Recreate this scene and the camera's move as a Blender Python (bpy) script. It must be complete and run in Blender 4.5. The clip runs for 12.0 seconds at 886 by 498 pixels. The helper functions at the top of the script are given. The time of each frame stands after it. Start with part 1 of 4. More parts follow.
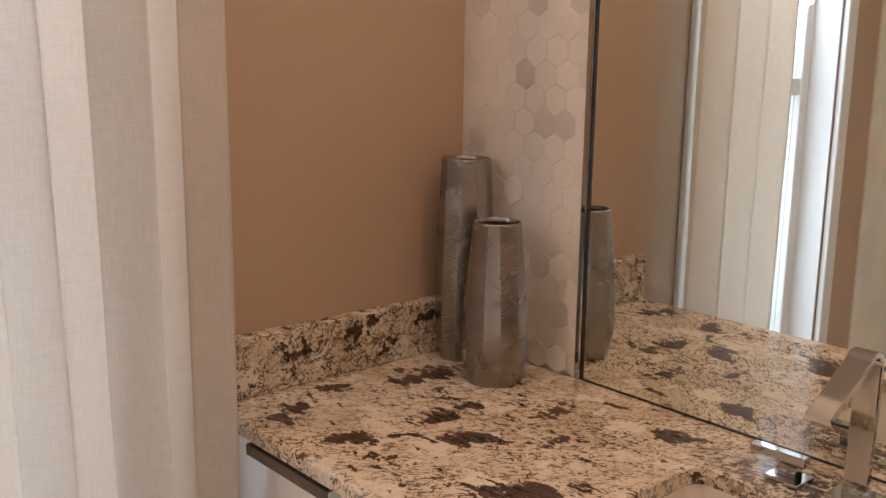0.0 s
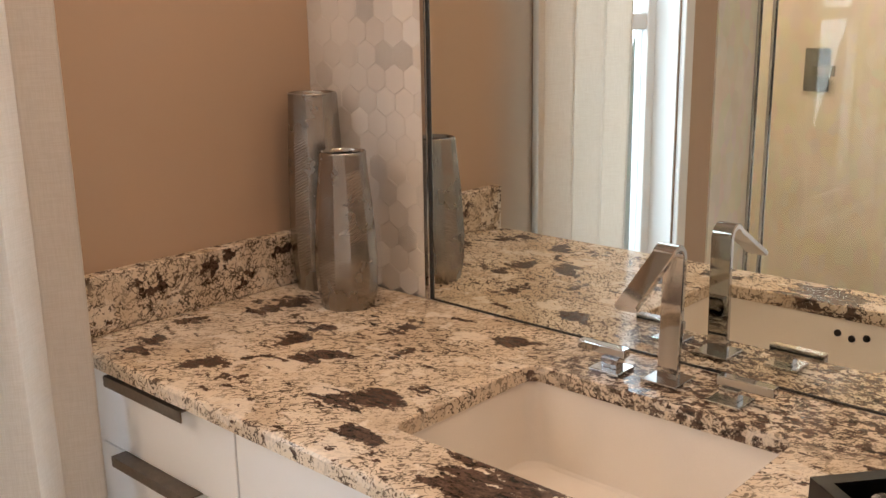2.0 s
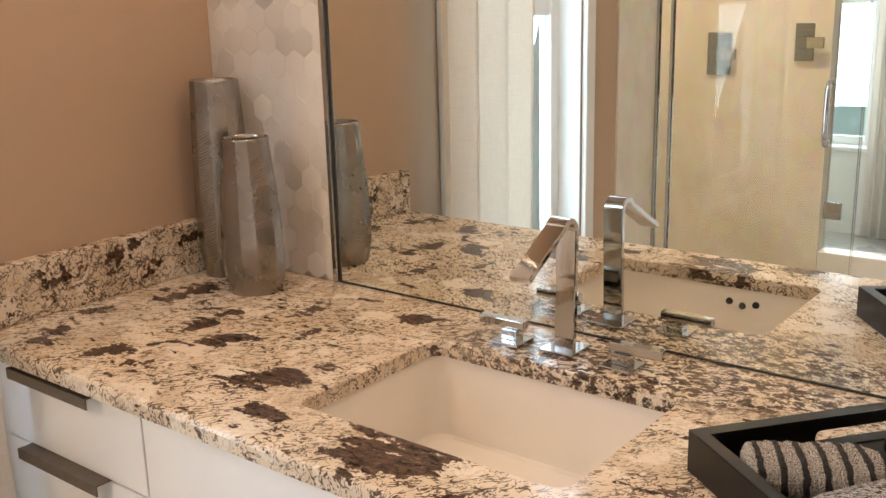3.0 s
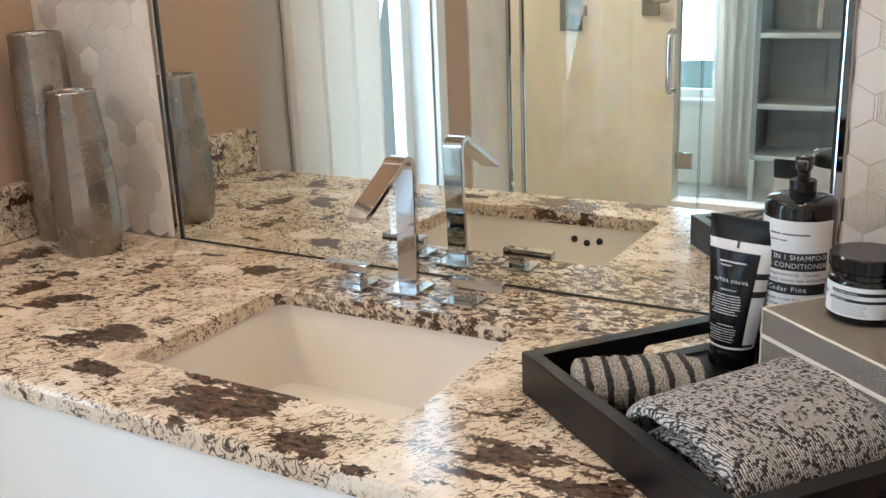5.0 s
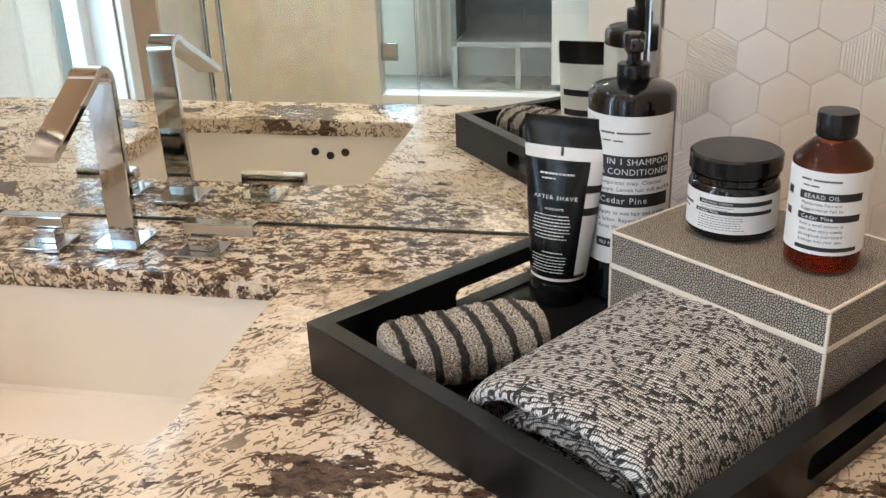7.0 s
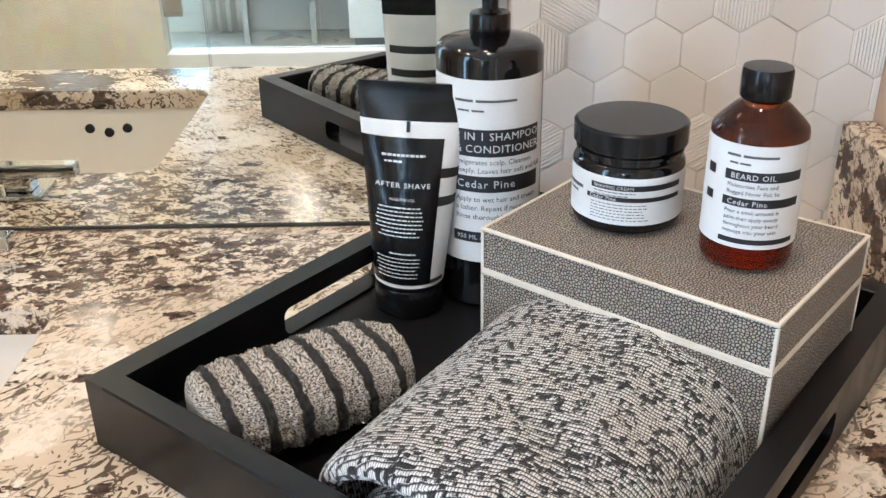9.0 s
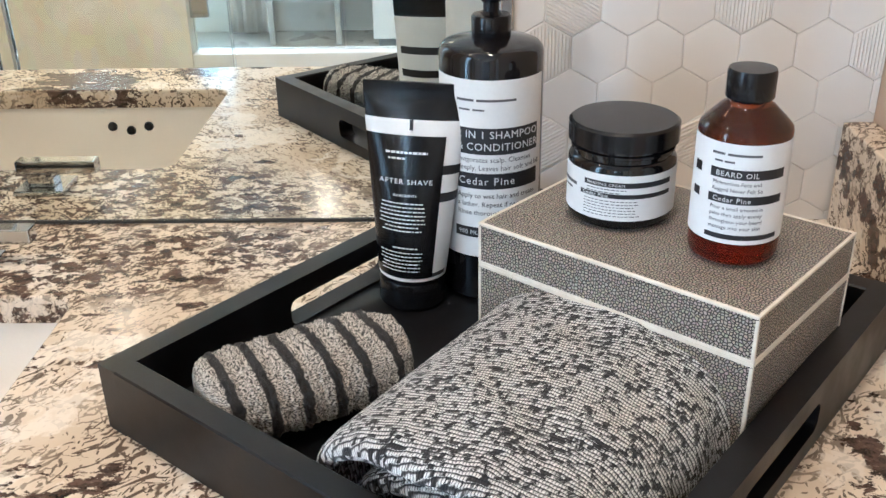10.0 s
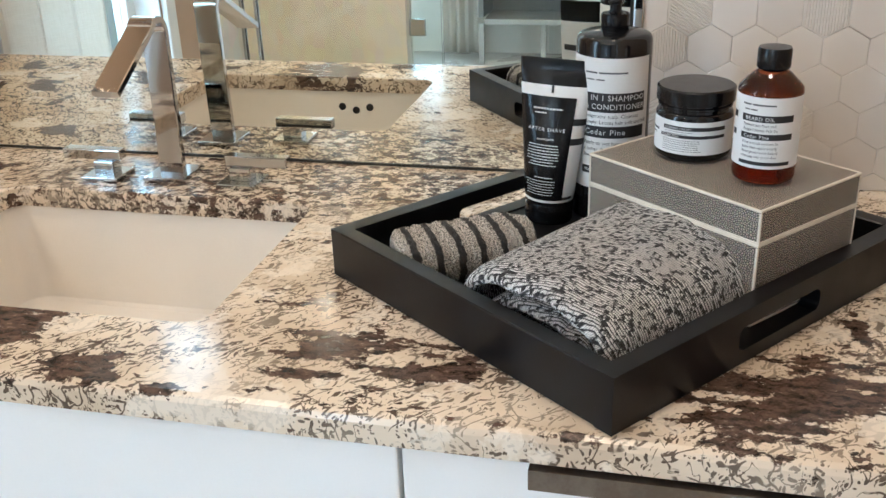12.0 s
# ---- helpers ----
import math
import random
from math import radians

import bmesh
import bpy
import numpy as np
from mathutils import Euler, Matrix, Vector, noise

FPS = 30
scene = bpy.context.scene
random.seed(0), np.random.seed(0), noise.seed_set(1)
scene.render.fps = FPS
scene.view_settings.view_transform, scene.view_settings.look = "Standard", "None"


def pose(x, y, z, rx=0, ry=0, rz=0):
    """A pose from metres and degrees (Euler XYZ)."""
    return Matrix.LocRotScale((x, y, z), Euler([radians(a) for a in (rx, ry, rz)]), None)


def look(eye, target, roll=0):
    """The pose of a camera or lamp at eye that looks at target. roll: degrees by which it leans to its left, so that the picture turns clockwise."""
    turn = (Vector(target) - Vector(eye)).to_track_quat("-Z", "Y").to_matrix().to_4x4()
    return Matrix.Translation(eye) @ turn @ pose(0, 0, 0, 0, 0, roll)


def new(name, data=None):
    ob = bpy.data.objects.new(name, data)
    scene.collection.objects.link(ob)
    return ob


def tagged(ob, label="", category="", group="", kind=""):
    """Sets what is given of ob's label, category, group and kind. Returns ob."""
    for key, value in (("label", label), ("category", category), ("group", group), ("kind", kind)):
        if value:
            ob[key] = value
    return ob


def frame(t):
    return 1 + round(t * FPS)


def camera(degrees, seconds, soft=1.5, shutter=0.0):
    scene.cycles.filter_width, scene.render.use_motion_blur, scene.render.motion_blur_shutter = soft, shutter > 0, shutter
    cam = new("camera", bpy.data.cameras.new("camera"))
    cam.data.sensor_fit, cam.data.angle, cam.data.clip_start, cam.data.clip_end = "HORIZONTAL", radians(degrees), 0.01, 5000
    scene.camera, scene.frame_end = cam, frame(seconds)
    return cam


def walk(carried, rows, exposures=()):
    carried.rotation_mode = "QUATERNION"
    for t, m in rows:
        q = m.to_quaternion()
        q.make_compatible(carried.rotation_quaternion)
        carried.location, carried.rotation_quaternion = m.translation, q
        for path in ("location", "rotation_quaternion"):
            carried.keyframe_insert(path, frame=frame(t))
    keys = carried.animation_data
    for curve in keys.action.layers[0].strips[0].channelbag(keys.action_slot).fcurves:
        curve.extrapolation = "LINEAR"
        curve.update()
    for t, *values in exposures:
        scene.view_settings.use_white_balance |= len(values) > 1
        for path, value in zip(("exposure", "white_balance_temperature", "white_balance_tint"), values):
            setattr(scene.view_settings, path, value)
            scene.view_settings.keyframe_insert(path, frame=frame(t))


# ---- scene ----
cam = camera(49.0, 12.0)
PATH = [
    (0, (0.283, -1.292, 1.482), (-1.187, 0.002, 1.078), 0.8),
    (0.5, (0.316, -1.292, 1.471), (-1.13, 0.02, 1.04), 0.6),
    (1, (0.353, -1.286, 1.462), (-1.063, 0.05, 1.006), 0.0),
    (1.5, (0.385, -1.284, 1.446), (-0.989, 0.093, 0.979), -0.5),
    (2, (0.41, -1.281, 1.44), (-0.907, 0.144, 0.955), -0.9),
    (2.5, (0.437, -1.282, 1.437), (-0.819, 0.192, 0.937), -1.2),
    (3, (0.464, -1.286, 1.429), (-0.734, 0.234, 0.924), -1.5),
    (5, (0.507, -1.255, 1.38), (-0.474, 0.393, 0.811), -2.3),
    (5.5, (0.488, -1.212, 1.358), (-0.417, 0.466, 0.755), -2.6),
    (6, (0.459, -1.156, 1.343), (-0.341, 0.556, 0.69), -3.2),
    (6.5, (0.397, -1.089, 1.333), (-0.223, 0.672, 0.616), -3.0),
    (7, (0.328, -1.019, 1.325), (-0.069, 0.777, 0.539), -2.2),
    (7.5, (0.287, -0.942, 1.31), (0.066, 0.862, 0.476), -1.4),
    (9.5, (0.278, -0.833, 1.283), (0.289, 0.962, 0.401), -0.9),
    (10, (0.296, -0.86, 1.29), (0.246, 0.936, 0.412), -1.1),
    (10.5, (0.312, -0.924, 1.301), (0.196, 0.878, 0.441), -1.3),
    (11, (0.336, -1.004, 1.313), (0.118, 0.797, 0.472), -1.6),
    (11.5, (0.363, -1.09, 1.322), (0.027, 0.7, 0.496), -1.9),
    (12, (0.384, -1.17, 1.323), (-0.067, 0.6, 0.508), -2.0),
]
EXPOSURES = [
    (0.0, -1.34, 6550, 25), (1.0, -1.32, 6750, 25), (2.0, -1.02, 6500, 20), (3.0, -0.80, 6350, 17), (5.0, -0.70, 5400, 9), (6.0, -0.74, 5500, 9),
    (7.5, -0.44, 5500, 9), (9.5, -0.26, 5050, 7), (10.5, -0.38, 5050, 7), (12.0, -0.62, 5250, 6),
]
walk(cam, [(t, look(eye, target, roll)) for t, eye, target, roll in PATH], EXPOSURES)

# ---- world and light ----
world = bpy.data.worlds.new("sky")
scene.world = world
world.use_nodes = True
wn = world.node_tree.nodes
sky = wn.new("ShaderNodeTexSky")
sky.sky_type, sky.sun_disc = "NISHITA", False
sky.sun_elevation, sky.sun_rotation = radians(40), radians(150)
world.node_tree.links.new(sky.outputs[0], wn["Background"].inputs[0])
wn["Background"].inputs[1].default_value = 0.12


def area_lamp(name, m, size_x, size_y, power, colour):
    d = bpy.data.lights.new(name, "AREA")
    d.shape, d.size, d.size_y, d.energy, d.color = "RECTANGLE", size_x, size_y, power, colour
    ob = new(name, d)
    ob.matrix_world = m
    return ob


area_lamp("window_daylight", look((-1.26, -1.115, 1.4), (0, -1.115, 1.1)), 0.66, 1.58, 37, (0.70, 0.88, 1.0))
area_lamp("far_window_daylight", look((-1.36, -4.72, 1.4), (-1.0, -3, 1.0)), 0.55, 1.4, 60, (0.76, 0.89, 1.0))
# the last, over the shower, is unseen and added to brighten the stone walls
for lx, ly, power in ((-0.62, -0.42, 9.5), (0.28, -0.42, 12), (-0.45, -3.90, 8), (-1.15, -2.65, 46)):
    area_lamp("ceiling_lamp_light", look((lx, ly, 2.585), (lx, ly, 0)), 0.1, 0.1, power, (1.0, 0.73, 0.47))


# ---- materials ----
def material(name, colour=(0.8, 0.8, 0.8), rough=0.5, metal=0.0, **kw):
    m = bpy.data.materials.new(name)
    m.use_nodes = True
    b = m.node_tree.nodes["Principled BSDF"]
    b.inputs["Base Color"].default_value = (*colour, 1)
    b.inputs["Roughness"].default_value = rough
    b.inputs["Metallic"].default_value = metal
    for k, v in kw.items():
        b.inputs[k.replace("_", " ")].default_value = v
    return m


class Tree:
    """Short names for building node trees."""

    def __init__(self, m):
        self.nt = m.node_tree
        self.out = self.nt.nodes["Principled BSDF"]

    def add(self, kind, **props):
        n = self.nt.nodes.new("ShaderNode" + kind)
        for k, v in props.items():
            if k == "operation":
                n.operation = v
            elif k == "blend":
                n.data_type, n.blend_type = "RGBA", v
            elif k == "feature":
                n.feature = v
            elif k == "interpolation":
                n.interpolation_type = v
        return n

    def put(self, sock, v):
        if isinstance(v, bpy.types.NodeSocket):
            self.nt.links.new(v, sock)
        elif isinstance(v, tuple) and len(v) == 3 and sock.type == "RGBA":
            sock.default_value = (*v, 1)
        else:
            sock.default_value = v

    def coords(self, which="Object"):
        return self.add("TexCoord").outputs[which]

    def math(self, op, a, b=0.0, c=0.0):
        n = self.add("Math", operation=op)
        for s_, v in zip(n.inputs, (a, b, c)):
            self.put(s_, v)
        return n.outputs[0]

    def vmath(self, op, a, b=(0, 0, 0)):
        n = self.add("VectorMath", operation=op)
        self.put(n.inputs[0], a)
        self.put(n.inputs[1], b)
        return n.outputs["Value"] if op == "LENGTH" else n.outputs[0]

    def noise(self, vec, scale, detail=3.0, rough=0.55, distort=0.0):
        n = self.add("TexNoise")
        for k, v in (("Vector", vec), ("Scale", scale), ("Detail", detail), ("Roughness", rough), ("Distortion", distort)):
            self.put(n.inputs[k], v)
        return n

    def voronoi(self, vec, scale, feature="F1", rnd=1.0):
        n = self.add("TexVoronoi", feature=feature)
        self.put(n.inputs["Vector"], vec)
        self.put(n.inputs["Scale"], scale)
        self.put(n.inputs["Randomness"], rnd)
        return n

    def mapping(self, vec, loc=(0, 0, 0), rot=(0, 0, 0), scale=(1, 1, 1)):
        n = self.add("Mapping")
        self.put(n.inputs[0], vec)
        n.inputs[1].default_value, n.inputs[2].default_value, n.inputs[3].default_value = loc, rot, scale
        return n.outputs[0]

    def ramp(self, v, lo, hi, a=0.0, b=1.0, kind="SMOOTHSTEP"):
        n = self.add("MapRange", interpolation=kind)
        for s_, x in zip(n.inputs, (v, lo, hi, a, b)):
            self.put(s_, x)
        return n.outputs[0]

    def mix(self, f, a, b, blend="MIX"):
        n = self.add("Mix", blend=blend)
        self.put(n.inputs[0], f)
        self.put(n.inputs[6], a)
        self.put(n.inputs[7], b)
        return n.outputs[2]

    def bump(self, height, strength=0.3, distance=0.001):
        n = self.add("Bump")
        n.inputs["Strength"].default_value = strength
        n.inputs["Distance"].default_value = distance
        self.put(n.inputs["Height"], height)
        self.nt.links.new(n.outputs[0], self.out.inputs["Normal"])

    def set(self, key, v):
        self.put(self.out.inputs[key], v)


def grained(name, a, b, scale, rough, bump=0.1, dist=0.0005, metal=0.0, fine=400.0):
    """Two tones mixed at a large and a fine scale, with light relief."""
    m = material(name, a, rough, metal)
    t = Tree(m)
    p = t.coords()
    big = t.noise(p, scale, 4).outputs[0]
    small = t.noise(p, fine, 2).outputs[0]
    f = t.math("ADD", t.math("MULTIPLY", big, 0.7), t.math("MULTIPLY", small, 0.3))
    t.set("Base Color", t.mix(t.ramp(f, 0.35, 0.65), a, b))
    t.set("Roughness", t.ramp(big, 0.3, 0.7, rough * 0.85, min(1.0, rough * 1.15)))
    t.bump(small, bump, dist)
    return m


# dark mineral patches of the slab: x, y, turn in degrees, half length
PATCHES = [
    (-0.992, -0.202, 85, 0.074), (-0.833, -0.305, 86, 0.052), (-0.736, -0.341, 47, 0.050), (-0.857, -0.480, 62, 0.045),
    (-0.809, -0.407, 61, 0.025), (-0.772, -0.482, 16, 0.024), (-0.995, -0.484, 99, 0.050), (-1.054, -0.378, 68, 0.027),
    (-0.727, -0.152, 86, 0.044), (-0.534, -0.085, 36, 0.036), (-0.643, -0.238, 92, 0.019), (-0.547, -0.409, 46, 0.060),
    (-0.471, -0.490, 25, 0.036), (-0.253, -0.503, 12, 0.078), (0.115, -0.473, 43, 0.060), (0.206, -0.493, 33, 0.043),
    (0.495, -0.488, 42, 0.084), (0.550, -0.359, -71, 0.020), (0.428, -0.514, -45, 0.038), (-0.098, -0.545, 24, 0.032),
    (-0.185, -0.455, 80, 0.016),
]

# the same on the upstands: x, y, z, half length
UPSTAND_PATCHES = [(-1.10, -0.27, 0.982, 0.05), (-1.10, -0.22, 0.935, 0.035), (-1.10, -0.42, 0.96, 0.03), (-1.10, -0.12, 0.975, 0.025),
                   (0.66, -0.04, 0.960, 0.060), (0.66, -0.13, 0.935, 0.060), (0.66, -0.24, 0.96, 0.055), (0.66, -0.36, 0.93, 0.05)]


def make_granite():
    m = material("granite", rough=0.12)
    t = Tree(m)
    p = t.coords()
    wob = t.noise(p, 20, 5, 0.62)
    off = t.vmath("SUBTRACT", wob.outputs[1], (0.5, 0.5, 0.5))
    wob2 = t.noise(p, 95, 4, 0.62)
    off2 = t.vmath("SUBTRACT", wob2.outputs[1], (0.5, 0.5, 0.5))
    warp = t.vmath("ADD", p, t.vmath("MULTIPLY", off, (0.10, 0.10, 0.05)))
    warp2 = t.vmath("ADD", p, t.vmath("MULTIPLY", off2, (0.016, 0.016, 0.016)))
    warp3 = t.vmath("ADD", warp, t.vmath("MULTIPLY", off2, (0.034, 0.034, 0.034)))
    # pale ground with warmer and whiter clouds
    cloud = t.noise(p, 8, 5).outputs[0]
    ground = t.mix(t.ramp(cloud, 0.36, 0.66), (0.73, 0.615, 0.475), (0.57, 0.455, 0.33))
    quartz = t.ramp(t.noise(warp, 15, 4).outputs[0], 0.55, 0.62)
    ground = t.mix(t.math("MULTIPLY", quartz, 0.85), ground, (0.78, 0.69, 0.575))
    # short separate strokes, most of them running one way, and a few longer wandering veins
    bend = t.vmath("ADD", p, t.vmath("MULTIPLY", t.vmath("SUBTRACT", t.noise(p, 42, 2, 0.5).outputs[1], (0.5, 0.5, 0.5)), (0.022, 0.022, 0.022)))
    strokes = None
    for scale, stretch, turn, size, keep, seed in ((150, 0.20, -47, 0.20, 0.36, 0.0), (190, 0.24, -64, 0.20, 0.36, 5.3), (165, 0.22, -25, 0.19, 0.40, 9.1), (230, 0.35, -80, 0.18, 0.40, 3.7), (140, 0.16, -38, 0.14, 0.44, 7.9)):
        q = t.mapping(t.mapping(bend, rot=(0, 0, radians(turn))), loc=(seed, seed * 0.7, seed * 0.3), scale=(stretch, 1.0, 0.6))
        d = t.voronoi(q, scale).outputs["Distance"]
        line = t.ramp(d, size, size + 0.05, 1, 0)
        cut = t.ramp(t.noise(t.vmath("ADD", p, (seed, 1.0, 2.0)), 30, 2).outputs[0], keep, keep + 0.04)
        line = t.math("MULTIPLY", line, cut)
        strokes = line if strokes is None else t.math("MAXIMUM", strokes, line)
    turned = t.mapping(p, rot=(0, 0, radians(-47)))
    for scale, stretch, width, keep, seed in ((45, 0.5, 0.021, 0.47, 9.1), (60, 1.4, 0.018, 0.50, 2.2), (36, 0.4, 0.017, 0.46, 6.4)):
        q = t.mapping(turned, loc=(seed, seed * 0.7, seed * 0.3), scale=(stretch, 1.0, 0.75))
        n = t.noise(q, scale, 1.5, 0.5, 0.35).outputs[0]
        d = t.math("ABSOLUTE", t.math("SUBTRACT", n, 0.5))
        cut = t.ramp(t.noise(t.vmath("ADD", p, (seed, 1.0, 2.0)), 52, 2).outputs[0], keep, keep + 0.05)
        strokes = t.math("MAXIMUM", strokes, t.math("MULTIPLY", t.ramp(d, width * 0.55, width, 1, 0), cut))
    # the upstands come from a more densely veined part of the stone
    part_z = t.add("SeparateXYZ")
    t.put(part_z.inputs[0], p)
    upright = t.ramp(part_z.outputs[2], 0.9010, 0.9016)
    web = t.math("ABSOLUTE", t.math("SUBTRACT", t.noise(t.mapping(warp2, rot=(radians(30), 0, 0), scale=(1, 0.8, 1)), 30, 3, 0.6, 0.6).outputs[0], 0.5))
    web = t.math("MULTIPLY", t.ramp(web, 0.009, 0.020, 1, 0), upright)
    calm = t.ramp(t.noise(p, 7, 2).outputs[0], 0.38, 0.56, 0.55, 1.0)
    strokes = t.math("MULTIPLY", strokes, t.math("MULTIPLY", calm, t.ramp(quartz, 0, 1, 1, 0.25)))
    strokes = t.math("MAXIMUM", strokes, web)
    ink = t.mix(t.noise(p, 60, 2).outputs[0], (0.020, 0.013, 0.010), (0.12, 0.075, 0.05))
    col = t.mix(t.math("MULTIPLY", strokes, 0.92), ground, ink)
    # large patches of dark mineral with ragged, feathered borders
    field = None
    for x, y, turn, half in PATCHES:
        q = t.vmath("SUBTRACT", warp3, (x, y, 0.0))
        mp = t.add("Mapping")
        mp.vector_type = "TEXTURE"
        t.put(mp.inputs[0], q)
        mp.inputs[2].default_value = (0, 0, radians(turn))
        mp.inputs[3].default_value = (half * 1.38, half * (0.38 if x < -0.6 else 0.66) + 0.007, 10.0)
        d = t.vmath("LENGTH", mp.outputs[0])
        field = d if field is None else t.math("MINIMUM", field, d)
    for x, y, z, half in UPSTAND_PATCHES:
        q = t.vmath("SUBTRACT", warp3, (x, y, z))
        mp = t.add("Mapping")
        mp.vector_type = "TEXTURE"
        t.put(mp.inputs[0], q)
        mp.inputs[2].default_value = (radians(25), 0, 0)
        mp.inputs[3].default_value = (0.05, half, half * 0.45)
        field = t.math("MINIMUM", field, t.vmath("LENGTH", mp.outputs[0]))
    rag = t.noise(t.mapping(warp2, rot=(0, 0, radians(-50)), scale=(0.26, 1, 1)), 40, 6, 0.62).outputs[0]
    edge = t.math("ADD", field, t.math("MULTIPLY", t.math("SUBTRACT", rag, 0.5), 3.8))
    patch = t.ramp(edge, 0.70, 0.80, 1, 0)
    # clouds of brown speckle, densest behind the bowl
    q = t.vmath("SUBTRACT", warp3, (-0.12, -0.085, 0.9))
    mp = t.add("Mapping")
    mp.vector_type = "TEXTURE"
    t.put(mp.inputs[0], q)
    mp.inputs[2].default_value = (0, 0, radians(3))
    mp.inputs[3].default_value = (0.36, 0.095, 10.0)
    band_ = t.ramp(t.vmath("LENGTH", mp.outputs[0]), 0.65, 1.2, 1, 0)
    loose = t.ramp(t.noise(warp, 6.5, 4).outputs[0], 0.66, 0.74, 0, 0.8)
    speck = t.ramp(t.noise(t.mapping(warp2, rot=(0, 0, radians(-47)), scale=(0.6, 1, 1)), 105, 4, 0.65).outputs[0], 0.485, 0.54)
    speck = t.math("MULTIPLY", speck, t.math("MAXIMUM", band_, loose))
    tiny = t.ramp(t.noise(t.mapping(p, rot=(0, 0, radians(-50)), scale=(0.55, 1, 1)), 46, 5, 0.66).outputs[0], 0.625, 0.650)
    flecks = t.ramp(t.noise(t.mapping(warp2, loc=(4, 2, 0), rot=(0, 0, radians(-55)), scale=(0.42, 1, 1)), 26, 4, 0.6).outputs[0], 0.650, 0.668)
    tiny = t.math("MAXIMUM", tiny, flecks)
    dark = t.math("MAXIMUM", t.math("MAXIMUM", patch, speck), tiny)
    flake = t.noise(t.mapping(warp2, rot=(0, 0, radians(-40)), scale=(0.35, 1, 1)), 150, 4, 0.7).outputs[0]
    tone = t.mix(t.ramp(flake, 0.36, 0.60), (0.010, 0.006, 0.005), (0.10, 0.058, 0.042))
    tone = t.mix(t.ramp(flake, 0.62, 0.70, 0, 0.75), tone, (0.30, 0.22, 0.16))
    col = t.mix(t.math("MULTIPLY", dark, 0.97), col, tone)
    t.set("Base Color", col)
    t.set("Specular IOR Level", 0.30)
    t.set("Roughness", t.ramp(t.noise(p, 60, 2).outputs[0], 0.3, 0.7, 0.09, 0.17))
    return m


GRANITE = make_granite()

TAUPE = grained("taupe_wall_paint", (0.46, 0.33, 0.23), (0.48, 0.345, 0.245), 3, 0.75, 0.08, 0.0004, fine=700)
WHITE_PAINT = grained("white_ceiling_paint", (0.78, 0.76, 0.72), (0.8, 0.78, 0.74), 3, 0.8, 0.05)
TRIM_WHITE = grained("white_trim_paint", (0.80, 0.80, 0.78), (0.77, 0.77, 0.75), 5, 0.4, 0.04)
LACQUER = grained("white_cabinet_lacquer", (0.86, 0.86, 0.855), (0.84, 0.84, 0.83), 4, 0.32, 0.02)
CERAMIC = grained("white_ceramic", (0.82, 0.765, 0.69), (0.79, 0.735, 0.66), 5, 0.16, 0.01)
BRONZE = grained("brushed_bronze", (0.17, 0.135, 0.105), (0.22, 0.18, 0.145), 60, 0.36, 0.1, 0.0002, 0.9)
CHROME = material("chrome", (0.58, 0.59, 0.60), 0.05, 1.0)
# chrome with the shower valves' dark reflections put into its colour
CHROME_DARKENED = material("chrome_dark_reflections", (0.30, 0.33, 0.34), 0.08, 1.0)
MIRROR = material("mirror_silver", (0.86, 0.885, 0.845), 0.0, 1.0)
EDGE_DARK = material("mirror_dark_edge", (0.03, 0.03, 0.028), 0.25)
BLACK_WOOD = grained("black_painted_wood", (0.003, 0.003, 0.0035), (0.006, 0.006, 0.007), 30, 0.34, 0.15, 0.0003)
BLACK_GLOSS = material("black_gloss_plastic", (0.006, 0.006, 0.007), 0.06)
BLACK_GLOSS.node_tree.nodes["Principled BSDF"].inputs["Specular IOR Level"].default_value = 0.5
BLACK_CAP = grained("black_cap_plastic", (0.004, 0.004, 0.005), (0.007, 0.007, 0.008), 80, 0.20, 0.02)
for blk in (BLACK_WOOD, BLACK_CAP):
    blk.node_tree.nodes["Principled BSDF"].inputs["Specular IOR Level"].default_value = 0.32
PAPER = grained("white_paper_label", (0.76, 0.76, 0.75), (0.72, 0.72, 0.71), 40, 0.55, 0.03)
INK = material("black_print", (0.012, 0.012, 0.014), 0.5)
GREY_INK = material("grey_print", (0.10, 0.10, 0.105), 0.6)
WHITE_INK = material("white_print", (0.66, 0.66, 0.66), 0.5)
IVORY = grained("ivory_inlay", (0.74, 0.69, 0.60), (0.66, 0.60, 0.5), 60, 0.4, 0.05)
FLOOR_TILE = grained("pale_grey_floor_stone", (0.50, 0.49, 0.46), (0.40, 0.39, 0.36), 6, 0.3, 0.05)
SHELF_EDGE = grained("pale_grey_shelf_edge", (0.46, 0.47, 0.46), (0.40, 0.41, 0.40), 10, 0.5)
SHELF_DARK = grained("dark_grey_cabinet_paint", (0.20, 0.21, 0.215), (0.24, 0.25, 0.255), 10, 0.5)
# near-black that paints the shade inside the vases and overflow holes
DARK_HOLE = material("hollow_shade_black", (0.01, 0.01, 0.01), 0.6)


def make_pewter():
    m = material("hammered_pewter", (0.30, 0.285, 0.265), 0.32, 1.0)
    t = Tree(m)
    p = t.coords()
    n = t.noise(p, 14, 4).outputs[0]
    t.set("Base Color", t.mix(t.ramp(n, 0.3, 0.7), (0.41, 0.39, 0.36), (0.28, 0.26, 0.235)))
    t.set("Roughness", t.ramp(n, 0.3, 0.7, 0.20, 0.30))
    return m


